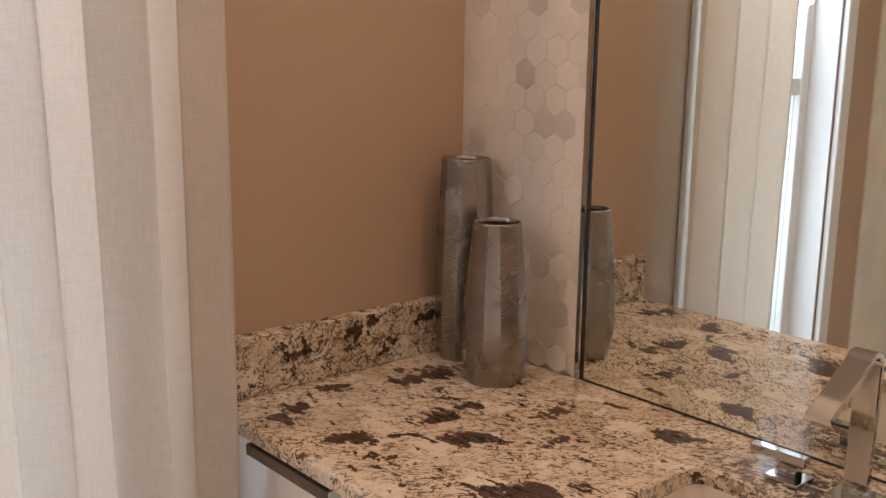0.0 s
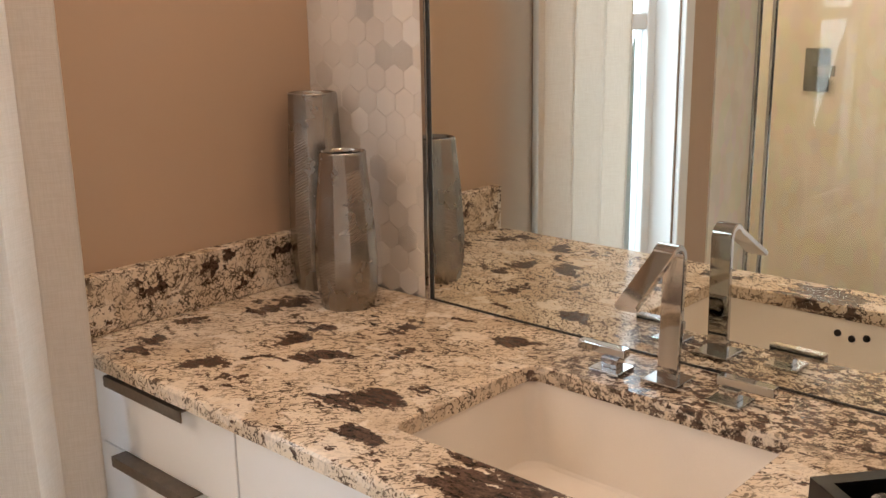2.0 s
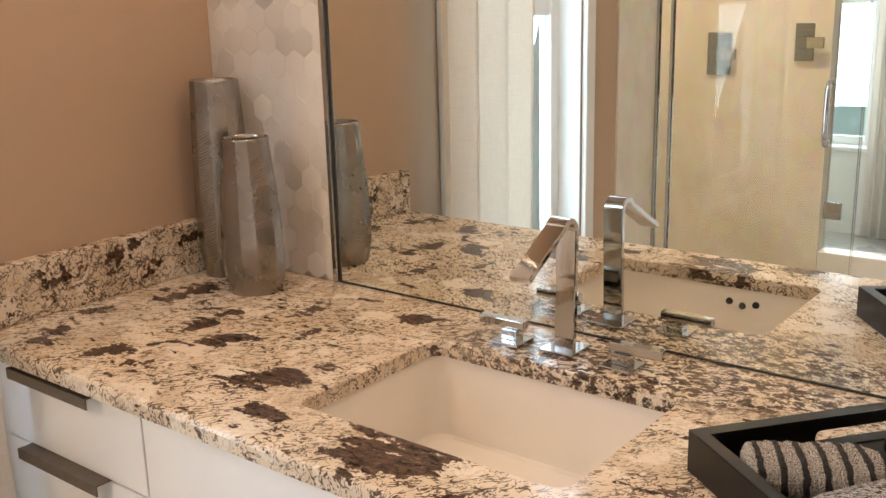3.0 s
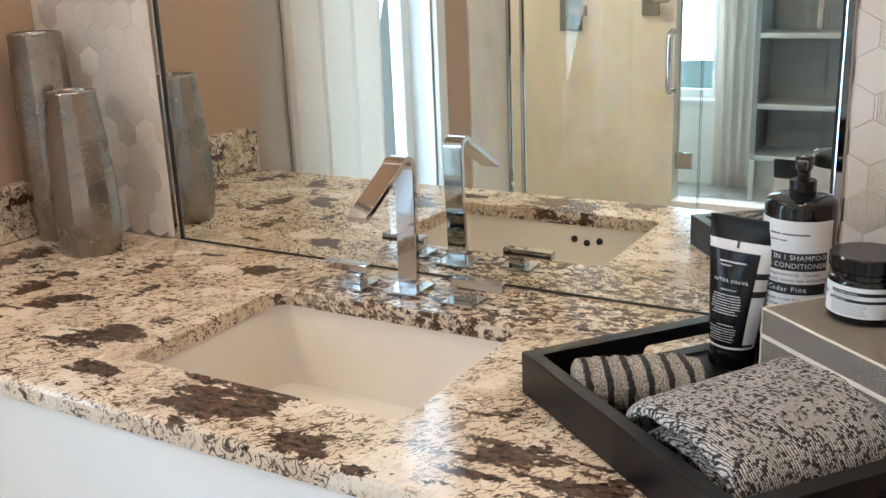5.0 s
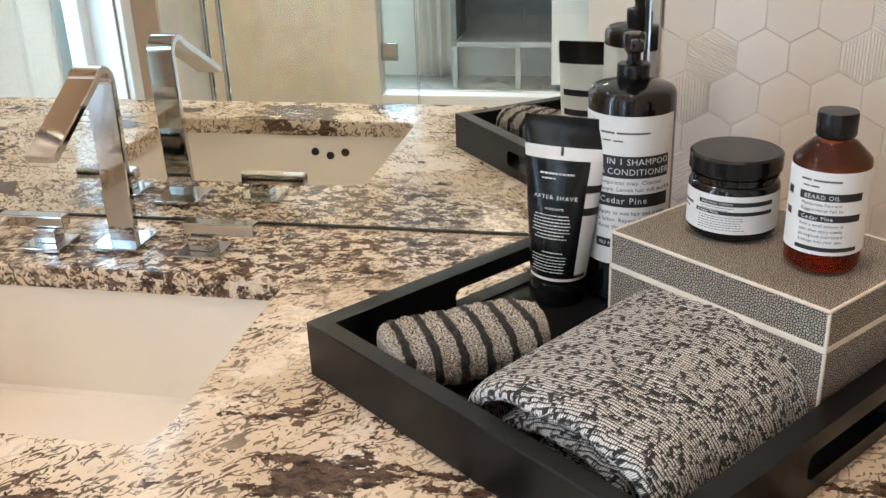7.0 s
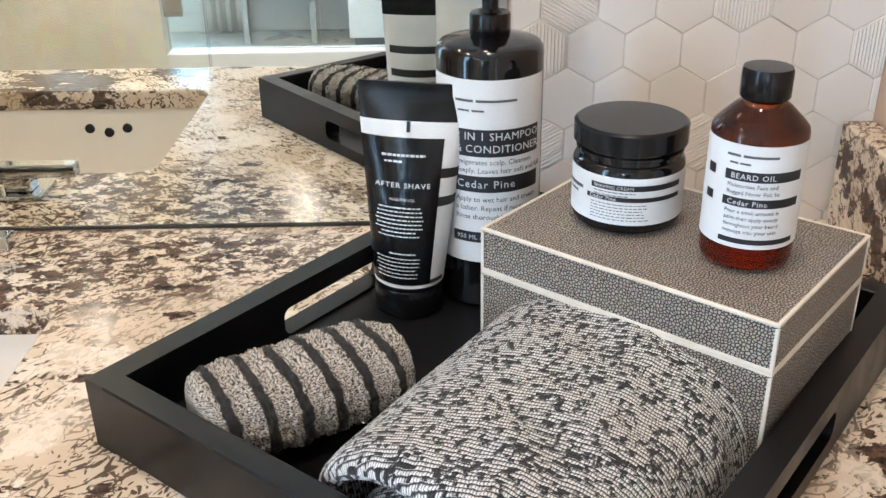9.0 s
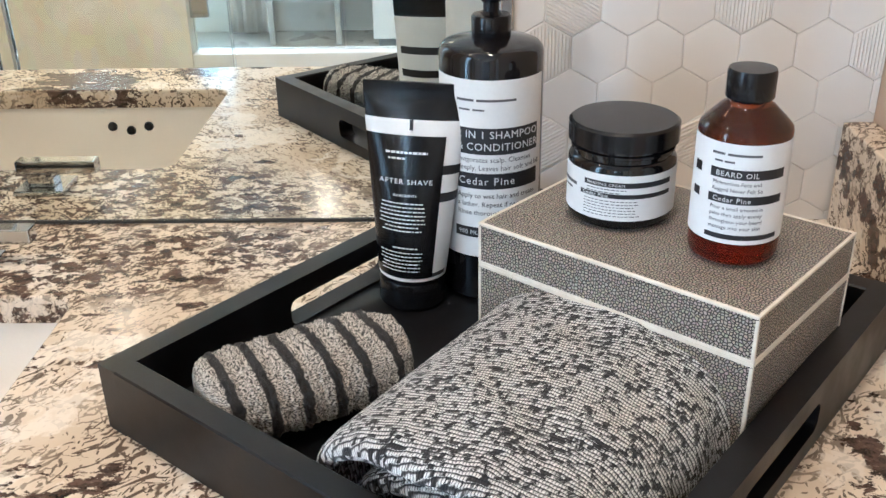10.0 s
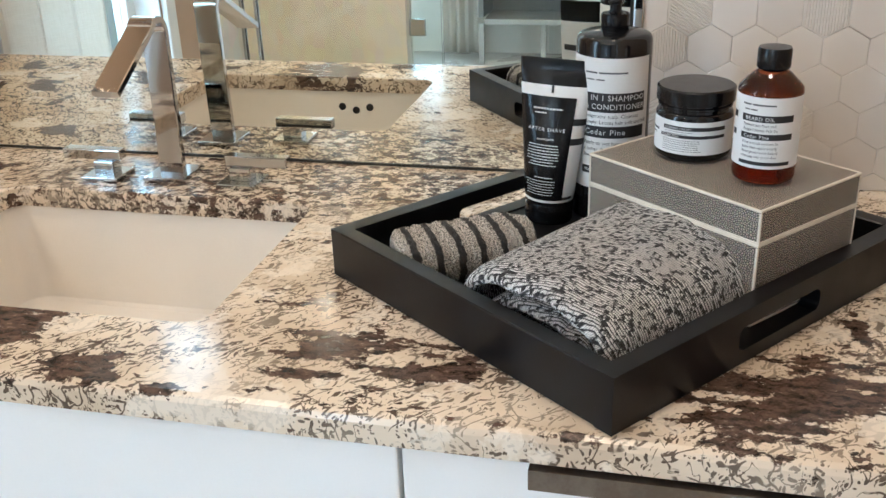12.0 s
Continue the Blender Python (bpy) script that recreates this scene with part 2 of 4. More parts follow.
def make_shagreen():
    """Pebbled skin: small pale beads between dark lines."""
    m = material("shagreen", rough=0.4)
    t = Tree(m)
    p = t.coords("UV")
    wob = t.vmath("ADD", p, t.vmath("MULTIPLY", t.noise(p, 90, 2).outputs[1], (0.003, 0.003, 0.003)))
    edge = t.voronoi(wob, 470, "DISTANCE_TO_EDGE", 0.9)
    cells = t.voronoi(wob, 470, "F1", 0.9)
    edge.voronoi_dimensions = cells.voronoi_dimensions = "2D"
    v, cell = edge.outputs["Distance"], cells.outputs["Color"]
    bead = t.ramp(v, 0.07, 0.27)
    tone = t.mix(t.noise(p, 18, 3).outputs[0], (0.36, 0.31, 0.255), (0.50, 0.445, 0.375))
    tone = t.mix(0.10, tone, cell, "OVERLAY")
    t.set("Base Color", t.mix(bead, (0.018, 0.015, 0.013), tone))
    t.set("Roughness", 0.36)
    t.bump(bead, 0.6, 0.0006)
    return m


def make_tile(name, a, b):
    m = material(name, a, 0.42)
    t = Tree(m)
    info = t.add("ObjectInfo").outputs["Random"]
    p = t.coords("Object")
    n = t.noise(t.vmath("ADD", p, (0.3, 0.1, 0.7)), 45, 3).outputs[0]
    f = t.math("ADD", t.math("MULTIPLY", info, 0.8), t.math("MULTIPLY", n, 0.2))
    t.set("Base Color", t.mix(f, a, b))
    t.set("Roughness", t.ramp(info, 0, 1, 0.3, 0.5))
    t.bump(t.noise(p, 220, 3).outputs[0], 0.15, 0.0006)
    return m


def make_stone_tile():
    """Honed cream stone mosaic of the shower."""
    m = material("shower_stone", rough=0.4)
    t = Tree(m)
    p = t.coords()
    v = t.voronoi(t.mapping(p, scale=(1, 1, 0.55)), 24)
    n = t.noise(p, 5, 4).outputs[0]
    c = t.mix(t.ramp(n, 0.3, 0.7), (0.71, 0.655, 0.555), (0.79, 0.745, 0.655))
    t.set("Base Color", t.mix(0.12, c, v.outputs["Color"], "OVERLAY"))
    return m


def make_towel(name, light, dark, striped):
    m = material(name, light, 0.95)
    t = Tree(m)
    uv = t.coords("UV")
    fine = t.noise(t.mapping(uv, scale=(1, 1, 1)), 720, 3, 0.6).outputs[0]
    if striped:
        sep = t.add("SeparateXYZ")
        t.put(sep.inputs[0], uv)
        wav = t.math("ADD", sep.outputs[0], t.math("MULTIPLY", t.noise(uv, 70, 3).outputs[0], 0.006))
        fr = t.math("FRACT", t.math("MULTIPLY", wav, 1 / 0.0215))
        band = t.math("MULTIPLY", t.ramp(fr, 0.62, 0.68), t.ramp(fr, 0.94, 1.0, 1, 0))
        c = t.mix(t.ramp(fine, 0.40, 0.58), (0.035, 0.033, 0.031), light)
        t.set("Base Color", t.mix(band, c, dark))
    else:
        # yarn rows, each broken into light and dark dashes made of small loops
        sep = t.add("SeparateXYZ")
        t.put(sep.inputs[0], uv)
        u_, v_ = sep.outputs[0], sep.outputs[1]
        rowf = t.math("ADD", t.math("MULTIPLY", t.math("ADD", v_, t.math("MULTIPLY", u_, -0.22)), 1 / 0.0026), t.math("MULTIPLY", t.noise(uv, 38, 4, 0.6).outputs[0], 3.2))
        row = t.math("FLOOR", rowf)
        comb = t.add("CombineXYZ")
        t.put(comb.inputs[0], t.math("ADD", t.math("MULTIPLY", u_, 205.0), t.math("MULTIPLY", t.noise(uv, 300, 2).outputs[0], 1.4)))
        t.put(comb.inputs[1], t.math("MULTIPLY", row, 3.71))
        dash = t.noise(comb.outputs[0], 1.0, 2, 0.6).outputs[0]
        broad = t.noise(t.mapping(uv, scale=(0.5, 1.0, 1.0)), 60, 2).outputs[0]
        f = t.math("ADD", t.math("MULTIPLY", dash, 0.93), t.math("MULTIPLY", broad, 0.07))
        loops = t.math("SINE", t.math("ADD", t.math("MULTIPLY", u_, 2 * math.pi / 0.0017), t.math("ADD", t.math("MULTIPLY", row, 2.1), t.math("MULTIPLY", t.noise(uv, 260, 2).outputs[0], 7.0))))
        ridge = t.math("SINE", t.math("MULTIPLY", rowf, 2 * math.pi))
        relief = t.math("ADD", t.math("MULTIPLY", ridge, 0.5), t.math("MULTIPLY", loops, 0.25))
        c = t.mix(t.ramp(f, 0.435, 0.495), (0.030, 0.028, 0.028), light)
        # shade between the rows and between the loops, painted into the yarn colour
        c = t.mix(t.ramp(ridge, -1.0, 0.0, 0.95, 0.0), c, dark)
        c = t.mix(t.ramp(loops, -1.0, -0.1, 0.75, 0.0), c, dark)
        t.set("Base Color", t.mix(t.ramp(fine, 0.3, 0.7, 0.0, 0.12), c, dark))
        fine = t.math("ADD", relief, t.math("MULTIPLY", fine, 0.4))
    t.bump(fine, 0.7, 0.0016)
    t.set("Sheen Weight", 0.08)
    return m


def make_sheer():
    """Linen-like curtain cloth that lets daylight through."""
    m = material("curtain_linen", (0.72, 0.66, 0.57), 0.9)
    t = Tree(m)
    p = t.coords()
    weave = t.math("ADD", t.noise(t.mapping(p, scale=(1, 1, 0.04)), 700, 2).outputs[0],
                   t.noise(t.mapping(p, scale=(0.05, 0.05, 1)), 700, 2).outputs[0])
    col = t.mix(t.ramp(weave, 0.7, 1.3), (0.80, 0.755, 0.69), (0.88, 0.84, 0.785))
    t.set("Base Color", col)
    t.bump(weave, 0.2, 0.0004)
    tr = t.add("BsdfTranslucent")
    t.put(tr.inputs[0], col)
    mx = t.add("MixShader")
    mx.inputs[0].default_value = 0.42
    t.nt.links.new(t.out.outputs[0], mx.inputs[1])
    t.nt.links.new(tr.outputs[0], mx.inputs[2])
    t.nt.links.new(mx.outputs[0], t.nt.nodes["Material Output"].inputs[0])
    return m


def glass(name, colour, rough=0.0, ior=1.45):
    m = material(name, colour, rough)
    b = m.node_tree.nodes["Principled BSDF"]
    b.inputs["Transmission Weight"].default_value = 1.0
    b.inputs["IOR"].default_value = ior
    return m


PEWTER = make_pewter()
SHAGREEN = make_shagreen()
TILE_PLAIN = make_tile("cream_hex_tile", (0.69, 0.635, 0.575), (0.755, 0.71, 0.655))
TILE_GROUT = grained("cream_grout", (0.76, 0.71, 0.65), (0.72, 0.67, 0.60), 30, 0.8, 0.1)
SHOWER_STONE = make_stone_tile()
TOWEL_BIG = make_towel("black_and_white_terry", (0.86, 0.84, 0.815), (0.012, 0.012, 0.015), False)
TOWEL_STRIPED = make_towel("striped_grey_terry", (0.52, 0.485, 0.435), (0.016, 0.015, 0.015), True)
SHEER = make_sheer()
CLEAR = glass("clear_glass", (0.94, 0.98, 0.96))
AMBER = glass("amber_plastic", (0.42, 0.09, 0.02), 0.03)
LAMP_GLOW = material("lamp_diffuser", (1, 1, 1), 0.5)
LAMP_GLOW.node_tree.nodes["Principled BSDF"].inputs["Emission Color"].default_value = (1.0, 0.82, 0.6, 1)
LAMP_GLOW.node_tree.nodes["Principled BSDF"].inputs["Emission Strength"].default_value = 6.0
DISTANCE = material("garden_distance", (0.3, 0.4, 0.45), 1.0)
_t = Tree(DISTANCE)
_c = _t.mix(_t.ramp(_t.noise(_t.coords(), 3, 4).outputs[0], 0.4, 0.6), (0.30, 0.44, 0.40), (0.75, 0.88, 1.0))
_t.set("Emission Color", _c)
_t.set("Emission Strength", 1.3)


# ---- building helpers ----
def mesh_ob(name, bm, mat, smooth=None):
    me = bpy.data.meshes.new(name)
    bmesh.ops.recalc_face_normals(bm, faces=bm.faces)
    bm.to_mesh(me)
    bm.free()
    me.materials.append(mat)
    if smooth:
        me.polygons.foreach_set("use_smooth", [True] * len(me.polygons))
        me.set_sharp_from_angle(angle=radians(smooth))
    return new(name, me)


def part(name, bm, mat, parent, label="", smooth=None):
    ob = mesh_ob(name, bm, mat, smooth)
    ob.parent = parent
    if label:
        ob["label"] = label
    return ob


def thing(name, m, label, category, group="", kind=""):
    ob = new(name)
    ob.empty_display_size = 0.05
    ob.matrix_world = m
    return tagged(ob, label, category, group, kind)


def box(x0, x1, y0, y1, z0, z1, bevel=0.0, seg=2, bm=None):
    b = bmesh.new()
    bmesh.ops.create_cube(b, size=1)
    for v in b.verts:
        v.co = Vector(((x0 + x1) / 2 + v.co.x * (x1 - x0), (y0 + y1) / 2 + v.co.y * (y1 - y0), (z0 + z1) / 2 + v.co.z * (z1 - z0)))
    if bevel:
        bmesh.ops.bevel(b, geom=b.edges[:], offset=bevel, segments=seg, profile=0.5, affect="EDGES")
    if bm is None:
        return b
    join(bm, b)
    return bm


def join(bm, other, m=None):
    me = bpy.data.meshes.new("tmp")
    other.to_mesh(me)
    other.free()
    if m is not None:
        me.transform(m)
    bm.from_mesh(me)
    bpy.data.meshes.remove(me)


def lathe(profile, steps=48, bm=None, sx=1.0):
    """Turns (radius, height) pairs round z."""
    b = bmesh.new()
    rings = []
    for r, z in profile:
        if r < 1e-6:
            rings.append([b.verts.new((0, 0, z))])
        else:
            rings.append([b.verts.new((sx * r * math.cos(2 * math.pi * i / steps), r * math.sin(2 * math.pi * i / steps), z)) for i in range(steps)])
    for a, c in zip(rings, rings[1:]):
        for i in range(steps):
            j = (i + 1) % steps
            quad = [a[i % len(a)], a[j % len(a)], c[j % len(c)], c[i % len(c)]]
            quad = list(dict.fromkeys(quad))
            if len(quad) > 2:
                b.faces.new(quad)
    return b


def grid_bm(nu, nv, fn, uv=None, closed=False):
    """A sheet of nu x nv points from fn(i, j); uv(i, j) in metres."""
    b = bmesh.new()
    vs = [[b.verts.new(fn(i, j)) for j in range(nv)] for i in range(nu)]
    lay = b.loops.layers.uv.new("UVMap") if uv else None
    for i in range(nu - 1 + (1 if closed else 0)):
        for j in range(nv - 1):
            idx = [(i, j), (i + 1, j), (i + 1, j + 1), (i, j + 1)]
            f = b.faces.new([vs[a % nu][c] for a, c in idx])
            if uv:
                for lp, (a, c) in zip(f.loops, idx):
                    lp[lay].uv = uv(a, c)
    return b


def prism(outline, y0, y1, axis="y"):
    """Extrudes a 2D outline (x, z) from y0 to y1."""
    b = bmesh.new()
    place = {"y": lambda p, d: (p[0], d, p[1]), "z": lambda p, d: (p[0], p[1], d), "x": lambda p, d: (d, p[0], p[1])}[axis]
    lo = [b.verts.new(place(p, y0)) for p in outline]
    hi = [b.verts.new(place(p, y1)) for p in outline]
    n = len(outline)
    b.faces.new(lo)
    b.faces.new(hi[::-1])
    for i in range(n):
        b.faces.new([lo[i], lo[(i + 1) % n], hi[(i + 1) % n], hi[i]])
    return b


def rounded(x0, x1, y0, y1, r, seg=6):
    pts = []
    for cx, cy, a0 in ((x1 - r, y1 - r, 0), (x0 + r, y1 - r, 90), (x0 + r, y0 + r, 180), (x1 - r, y0 + r, 270)):
        for k in range(seg + 1):
            a = radians(a0 + 90 * k / seg)
            pts.append((cx + r * math.cos(a), cy + r * math.sin(a)))
    return pts


def text_bm(rows, bend=None, space=1.0):
    """Rows of (words, size, x, z): letters as a thin mesh facing -y; bend: radius on which they lie."""
    b = bmesh.new()
    for words, size, x, z in rows:
        cu = bpy.data.curves.new("words", "FONT")
        cu.body, cu.size, cu.extrude, cu.resolution_u, cu.space_character = words, size, 0.00008, 2, space
        ob = new("words", cu)
        me = bpy.data.meshes.new_from_object(ob.evaluated_get(bpy.context.evaluated_depsgraph_get()))
        me.transform(Matrix.Translation((x, 0, z)) @ pose(0, 0, 0, 90))
        b.from_mesh(me)
        bpy.data.meshes.remove(me)
        bpy.data.objects.remove(ob)
        bpy.data.curves.remove(cu)
    if bend:
        wrap(b, bend)
    return b


def wrap(b, r):
    """Lays a flat mesh, which faces -y, round an upright cylinder of radius r."""
    for v in b.verts:
        a, rr = v.co.x / r, r - v.co.y
        v.co.x, v.co.y = rr * math.sin(a), -rr * math.cos(a)


def bars(rows, depth=0.0001, steps=1, bend=None):
    """Rows of (x0, x1, z0, z1) as flat printed bars."""
    b = bmesh.new()
    for x0, x1, z0, z1 in rows:
        n = max(1, int((x1 - x0) / 0.003)) if bend else 1
        vs = [[b.verts.new((x0 + (x1 - x0) * i / n, -depth, z)) for z in (z0, z1)] for i in range(n + 1)]
        for a, c in zip(vs, vs[1:]):
            b.faces.new([a[0], c[0], c[1], a[1]])
    if bend:
        wrap(b, bend)
    return b


def band(r, z0, z1, a0, a1, depth=0.0004, steps=40):
    """A label: part of a cylinder wall between two angles, 0 facing -y."""
    def fn(i, j):
        a = radians(a0 + (a1 - a0) * i / steps)
        return ((r + depth) * math.sin(a), -(r + depth) * math.cos(a), z0 + (z1 - z0) * j)
    return grid_bm(steps + 1, 2, fn)


def letters(name, rows, parent, mat, label, bend, space=1.0):
    """One part for each line of words."""
    for row_ in rows:
        part(name, text_bm([row_], bend, space), mat, parent, label)


def ticks(x0, x1, z0, z1, seed):
    """A line of print too small to read: short bars as long as words."""
    rng, out, x = random.Random(seed), [], x0
    while x < x1:
        w = rng.uniform(0.0014, 0.0036)
        out.append((x, min(x + w, x1), z0, z1))
        x += w + 0.0007
    return out


# ---- the room ----
XL, XR, TOP = -1.127, 0.668, 2.6
SLAB_TOP, SLAB_LOW, FRONT = 0.900, 0.874, -0.570


def structure(name, bm, mat, label, category, smooth=None):
    return tagged(mesh_ob(name, bm, mat, smooth), label, category, kind="structure")


structure("floor", box(-2.6, XR + 0.12, -4.75, 0.12, -0.12, 0.0), FLOOR_TILE, "pale grey stone floor of the bathroom", "floor")
structure("ceiling", box(-2.6, XR + 0.12, -4.75, 0.12, TOP, TOP + 0.1), WHITE_PAINT, "plain white painted ceiling", "ceiling")
wall_north = structure("wall_north", box(-2.6, XR + 0.12, 0.004, 0.12, 0.0, TOP), TILE_GROUT, "vanity wall with cream hexagon tiles beside the mirror", "wall")
structure("wall_east", box(XR, XR + 0.12, -4.75, 0.004, 0.0, TOP), TAUPE, "taupe painted side wall", "wall")

WY0, WY1, WZ0, WZ1 = -1.47, -0.76, 0.55, 2.2
STONE_Y = -3.5
bm = bmesh.new()
for y0, y1, z0, z1 in ((WY1, 0.004, 0, TOP), (-1.71, WY0, 0, TOP), (WY0, WY1, 0, WZ0), (WY0, WY1, WZ1, TOP)):
    box(XL - 0.14, XL, y0, y1, z0, z1, bm=bm)
structure("wall_west", bm, TAUPE, "smooth taupe painted wall with the curtained window", "wall")
structure("wall_shower_jamb", box(XL - 0.14, XL + 0.006, -2.02, -1.711, 0, TOP), SHOWER_STONE, "cream stone faced wall end beside the shower", "wall")
structure("wall_shower_side", box(-2.2, -2.08, -4.72, -1.90, 0, TOP), SHOWER_STONE, "cream stone tiled shower side wall", "wall")
structure("wall_shower_front", box(-2.079, XL - 0.141, -2.02, -1.90, 0, TOP), SHOWER_STONE, "cream stone tiled wall closing the shower", "wall")
structure("wall_shower_back", box(-2.079, -0.954, STONE_Y - 0.12, STONE_Y, 0, TOP), SHOWER_STONE, "cream stone tiled back wall of the shower", "wall")
structure("wall_stub", box(0.055, XR - 0.001, STONE_Y - 0.12, STONE_Y, 0, TOP), WHITE_PAINT, "pale painted end wall beside the glass door", "wall")
W2 = (-1.66, -1.03, 0.52, 2.1)
bm = bmesh.new()
for x0, x1, z0, z1 in ((W2[1], XR, 0, TOP), (-2.079, W2[0], 0, TOP), (W2[0], W2[1], 0, W2[2]), (W2[0], W2[1], W2[3], TOP)):
    box(x0, x1, -4.72, -4.6, z0, z1, bm=bm)
structure("wall_south", bm, WHITE_PAINT, "pale painted far wall with a window", "wall")


def window_unit(name, m, width, z0, z1, depth, rail, label):
    """A white sash window; local x along the wall, y out of the room."""
    w = thing(name, m, label, "window", kind="structure")
    for x0, x1, a, b in ((0, 0.05, z0, z1), (width - 0.05, width, z0, z1), (0.05, width - 0.05, z0, z0 + 0.05), (0.05, width - 0.05, z1 - 0.05, z1)):
        part("window_frame", box(x0, x1, depth - 0.05, depth, a, b, 0.004), TRIM_WHITE, w)
    part("meeting_rail", box(0.05, width - 0.05, depth - 0.045, depth - 0.01, rail - 0.025, rail + 0.025, 0.004), TRIM_WHITE, w)
    for a, b in ((z0 + 0.05, rail - 0.025), (rail + 0.025, z1 - 0.05)):
        p = part("pane", box(0.05, width - 0.05, depth - 0.03, depth - 0.024, a, b), CLEAR, w)
        p.visible_shadow = False
    part("window_sill", box(-0.05, width + 0.05, -0.03, depth - 0.05, z0 - 0.03, z0 - 0.002, 0.006), TRIM_WHITE, w)
    for x0, x1 in ((-0.06, -0.004), (width + 0.004, width + 0.034)):
        part("casing", box(x0, x1, -0.02, -0.001, z0, z1 + 0.09, 0.005), TRIM_WHITE, w)
    part("casing", box(-0.003, width + 0.003, -0.02, -0.001, z1 + 0.004, z1 + 0.09, 0.005), TRIM_WHITE, w)
    for x0, x1 in ((0.0, 0.006), (width - 0.006, width)):
        part("jamb_lining", box(x0, x1, 0.0, depth - 0.05, z0, z1), TRIM_WHITE, w)
    return w


window_unit("window_1", Matrix.Translation((XL, WY0, 0)) @ pose(0, 0, 0, 0, 0, 90), WY1 - WY0, WZ0, WZ1, 0.13, 1.385, "tall white double-hung window half behind a curtain")
window_unit("window_2", Matrix.Translation((W2[1], -4.6, 0)) @ pose(0, 0, 0, 0, 0, 180), W2[1] - W2[0], W2[2], W2[3], 0.11, 1.35, "white framed window at the far end of the bathroom")
tagged(mesh_ob("backdrop", box(-3.2, -3.19, -3.5, 1.0, -0.5, 4.0), DISTANCE), "bright hazy garden outside the window", "backdrop", kind="structure")
tagged(mesh_ob("backdrop", box(-2.6, 0.6, -6.2, -6.19, -0.5, 4.0), DISTANCE), "bright hazy garden outside the far window", "backdrop", kind="structure")


def curtain(name, m, width, height, folds, depth, label, seed):
    """A hanging cloth: local x along the rod, y towards the room."""
    rnd = random.Random(seed)
    waves = [(rnd.uniform(0.7, 1.3), rnd.uniform(0, 6.28)) for _ in range(4)]
    n, rows = folds * 26, 20

    def fn(i, j):
        u, v = i / n, j / rows
        ph = u * folds * 2 * math.pi + 0.45 * math.sin(waves[0][1] + 5 * u) - 3.0 * (1 - v) * (1 - u) + 1.9
        a = depth * (0.85 + 0.2 * math.sin(waves[2][1] + 9 * u)) * (0.8 + 0.25 * (1 - v))
        soft = 0.5 + 0.5 * math.tanh(1.1 * math.sin(ph)) / math.tanh(1.1)
        crease = 0.004 * noise.noise(Vector((u * 14, v * 5, seed)))
        return (u * width + 0.22 * depth * math.sin(2 * ph), -a * soft + crease, height * v)
    c = thing(name, m, label, "curtain")
    cloth = part("cloth", grid_bm(n + 1, rows + 1, fn), SHEER, c, smooth=60)
    mod = cloth.modifiers.new("thickness", "SOLIDIFY")
    mod.thickness = 0.0012
    rod = part("rod", lathe([(0, 0), (0.011, 0), (0.011, width + 0.1), (0, width + 0.1)], 16), BRONZE, c, "bronze curtain rod", 40)
    rod.matrix_local = Matrix.Translation((-0.05, -depth * 0.5, height + 0.012)) @ pose(0, 0, 0, 0, 90)
    return c


curtain("curtain", Matrix.Translation((XL + 0.098, -0.985, 0.02)) @ pose(0, 0, 0, 0, 0, 90), 0.400, 2.3, 3, 0.050, "long cream linen curtain hanging in soft folds", 4)
curtain("curtain", Matrix.Translation((-0.775, -4.52, 0.02)) @ pose(0, 0, 0, 0, 0, 180), 0.24, 2.25, 4, 0.05, "white sheer curtain beside the far window", 9)


# ---- mirror ----
MX0, MX1, MTOP = -0.815, 0.338, 2.1
mirror = thing("mirror", Matrix(), "large frameless wall mirror standing on the counter", "mirror")
part("glass", box(MX0 + 0.012, MX1 - 0.012, 0.0, 0.0035, SLAB_TOP + 0.004, MTOP), MIRROR, mirror, "clear silvered mirror glass")
part("bottom_channel", box(MX0 + 0.012, MX1 - 0.012, -0.0015, 0.0035, SLAB_TOP + 0.0005, SLAB_TOP + 0.0038), EDGE_DARK, mirror, "thin dark channel")
for x0 in (MX0, MX1 - 0.012):
    part("edge_strip", box(x0, x0 + 0.012, -0.008, 0.0035, SLAB_TOP + 0.0005, MTOP, 0.002), CHROME, mirror, "polished metal edge strip")
    xd = x0 + (0.0122 if x0 == MX0 else -0.0042)
    part("edge_gap", box(xd, xd + 0.004, -0.0012, -0.0002, SLAB_TOP + 0.004, MTOP), EDGE_DARK, mirror, "dark gap line")

# ---- counter ----
HX0, HX1, HY0, HY1 = -0.455, -0.034, -0.452, -0.148
counter = thing("countertop", Matrix(), "polished cream granite countertop with brown patches and dark veins", "countertop")


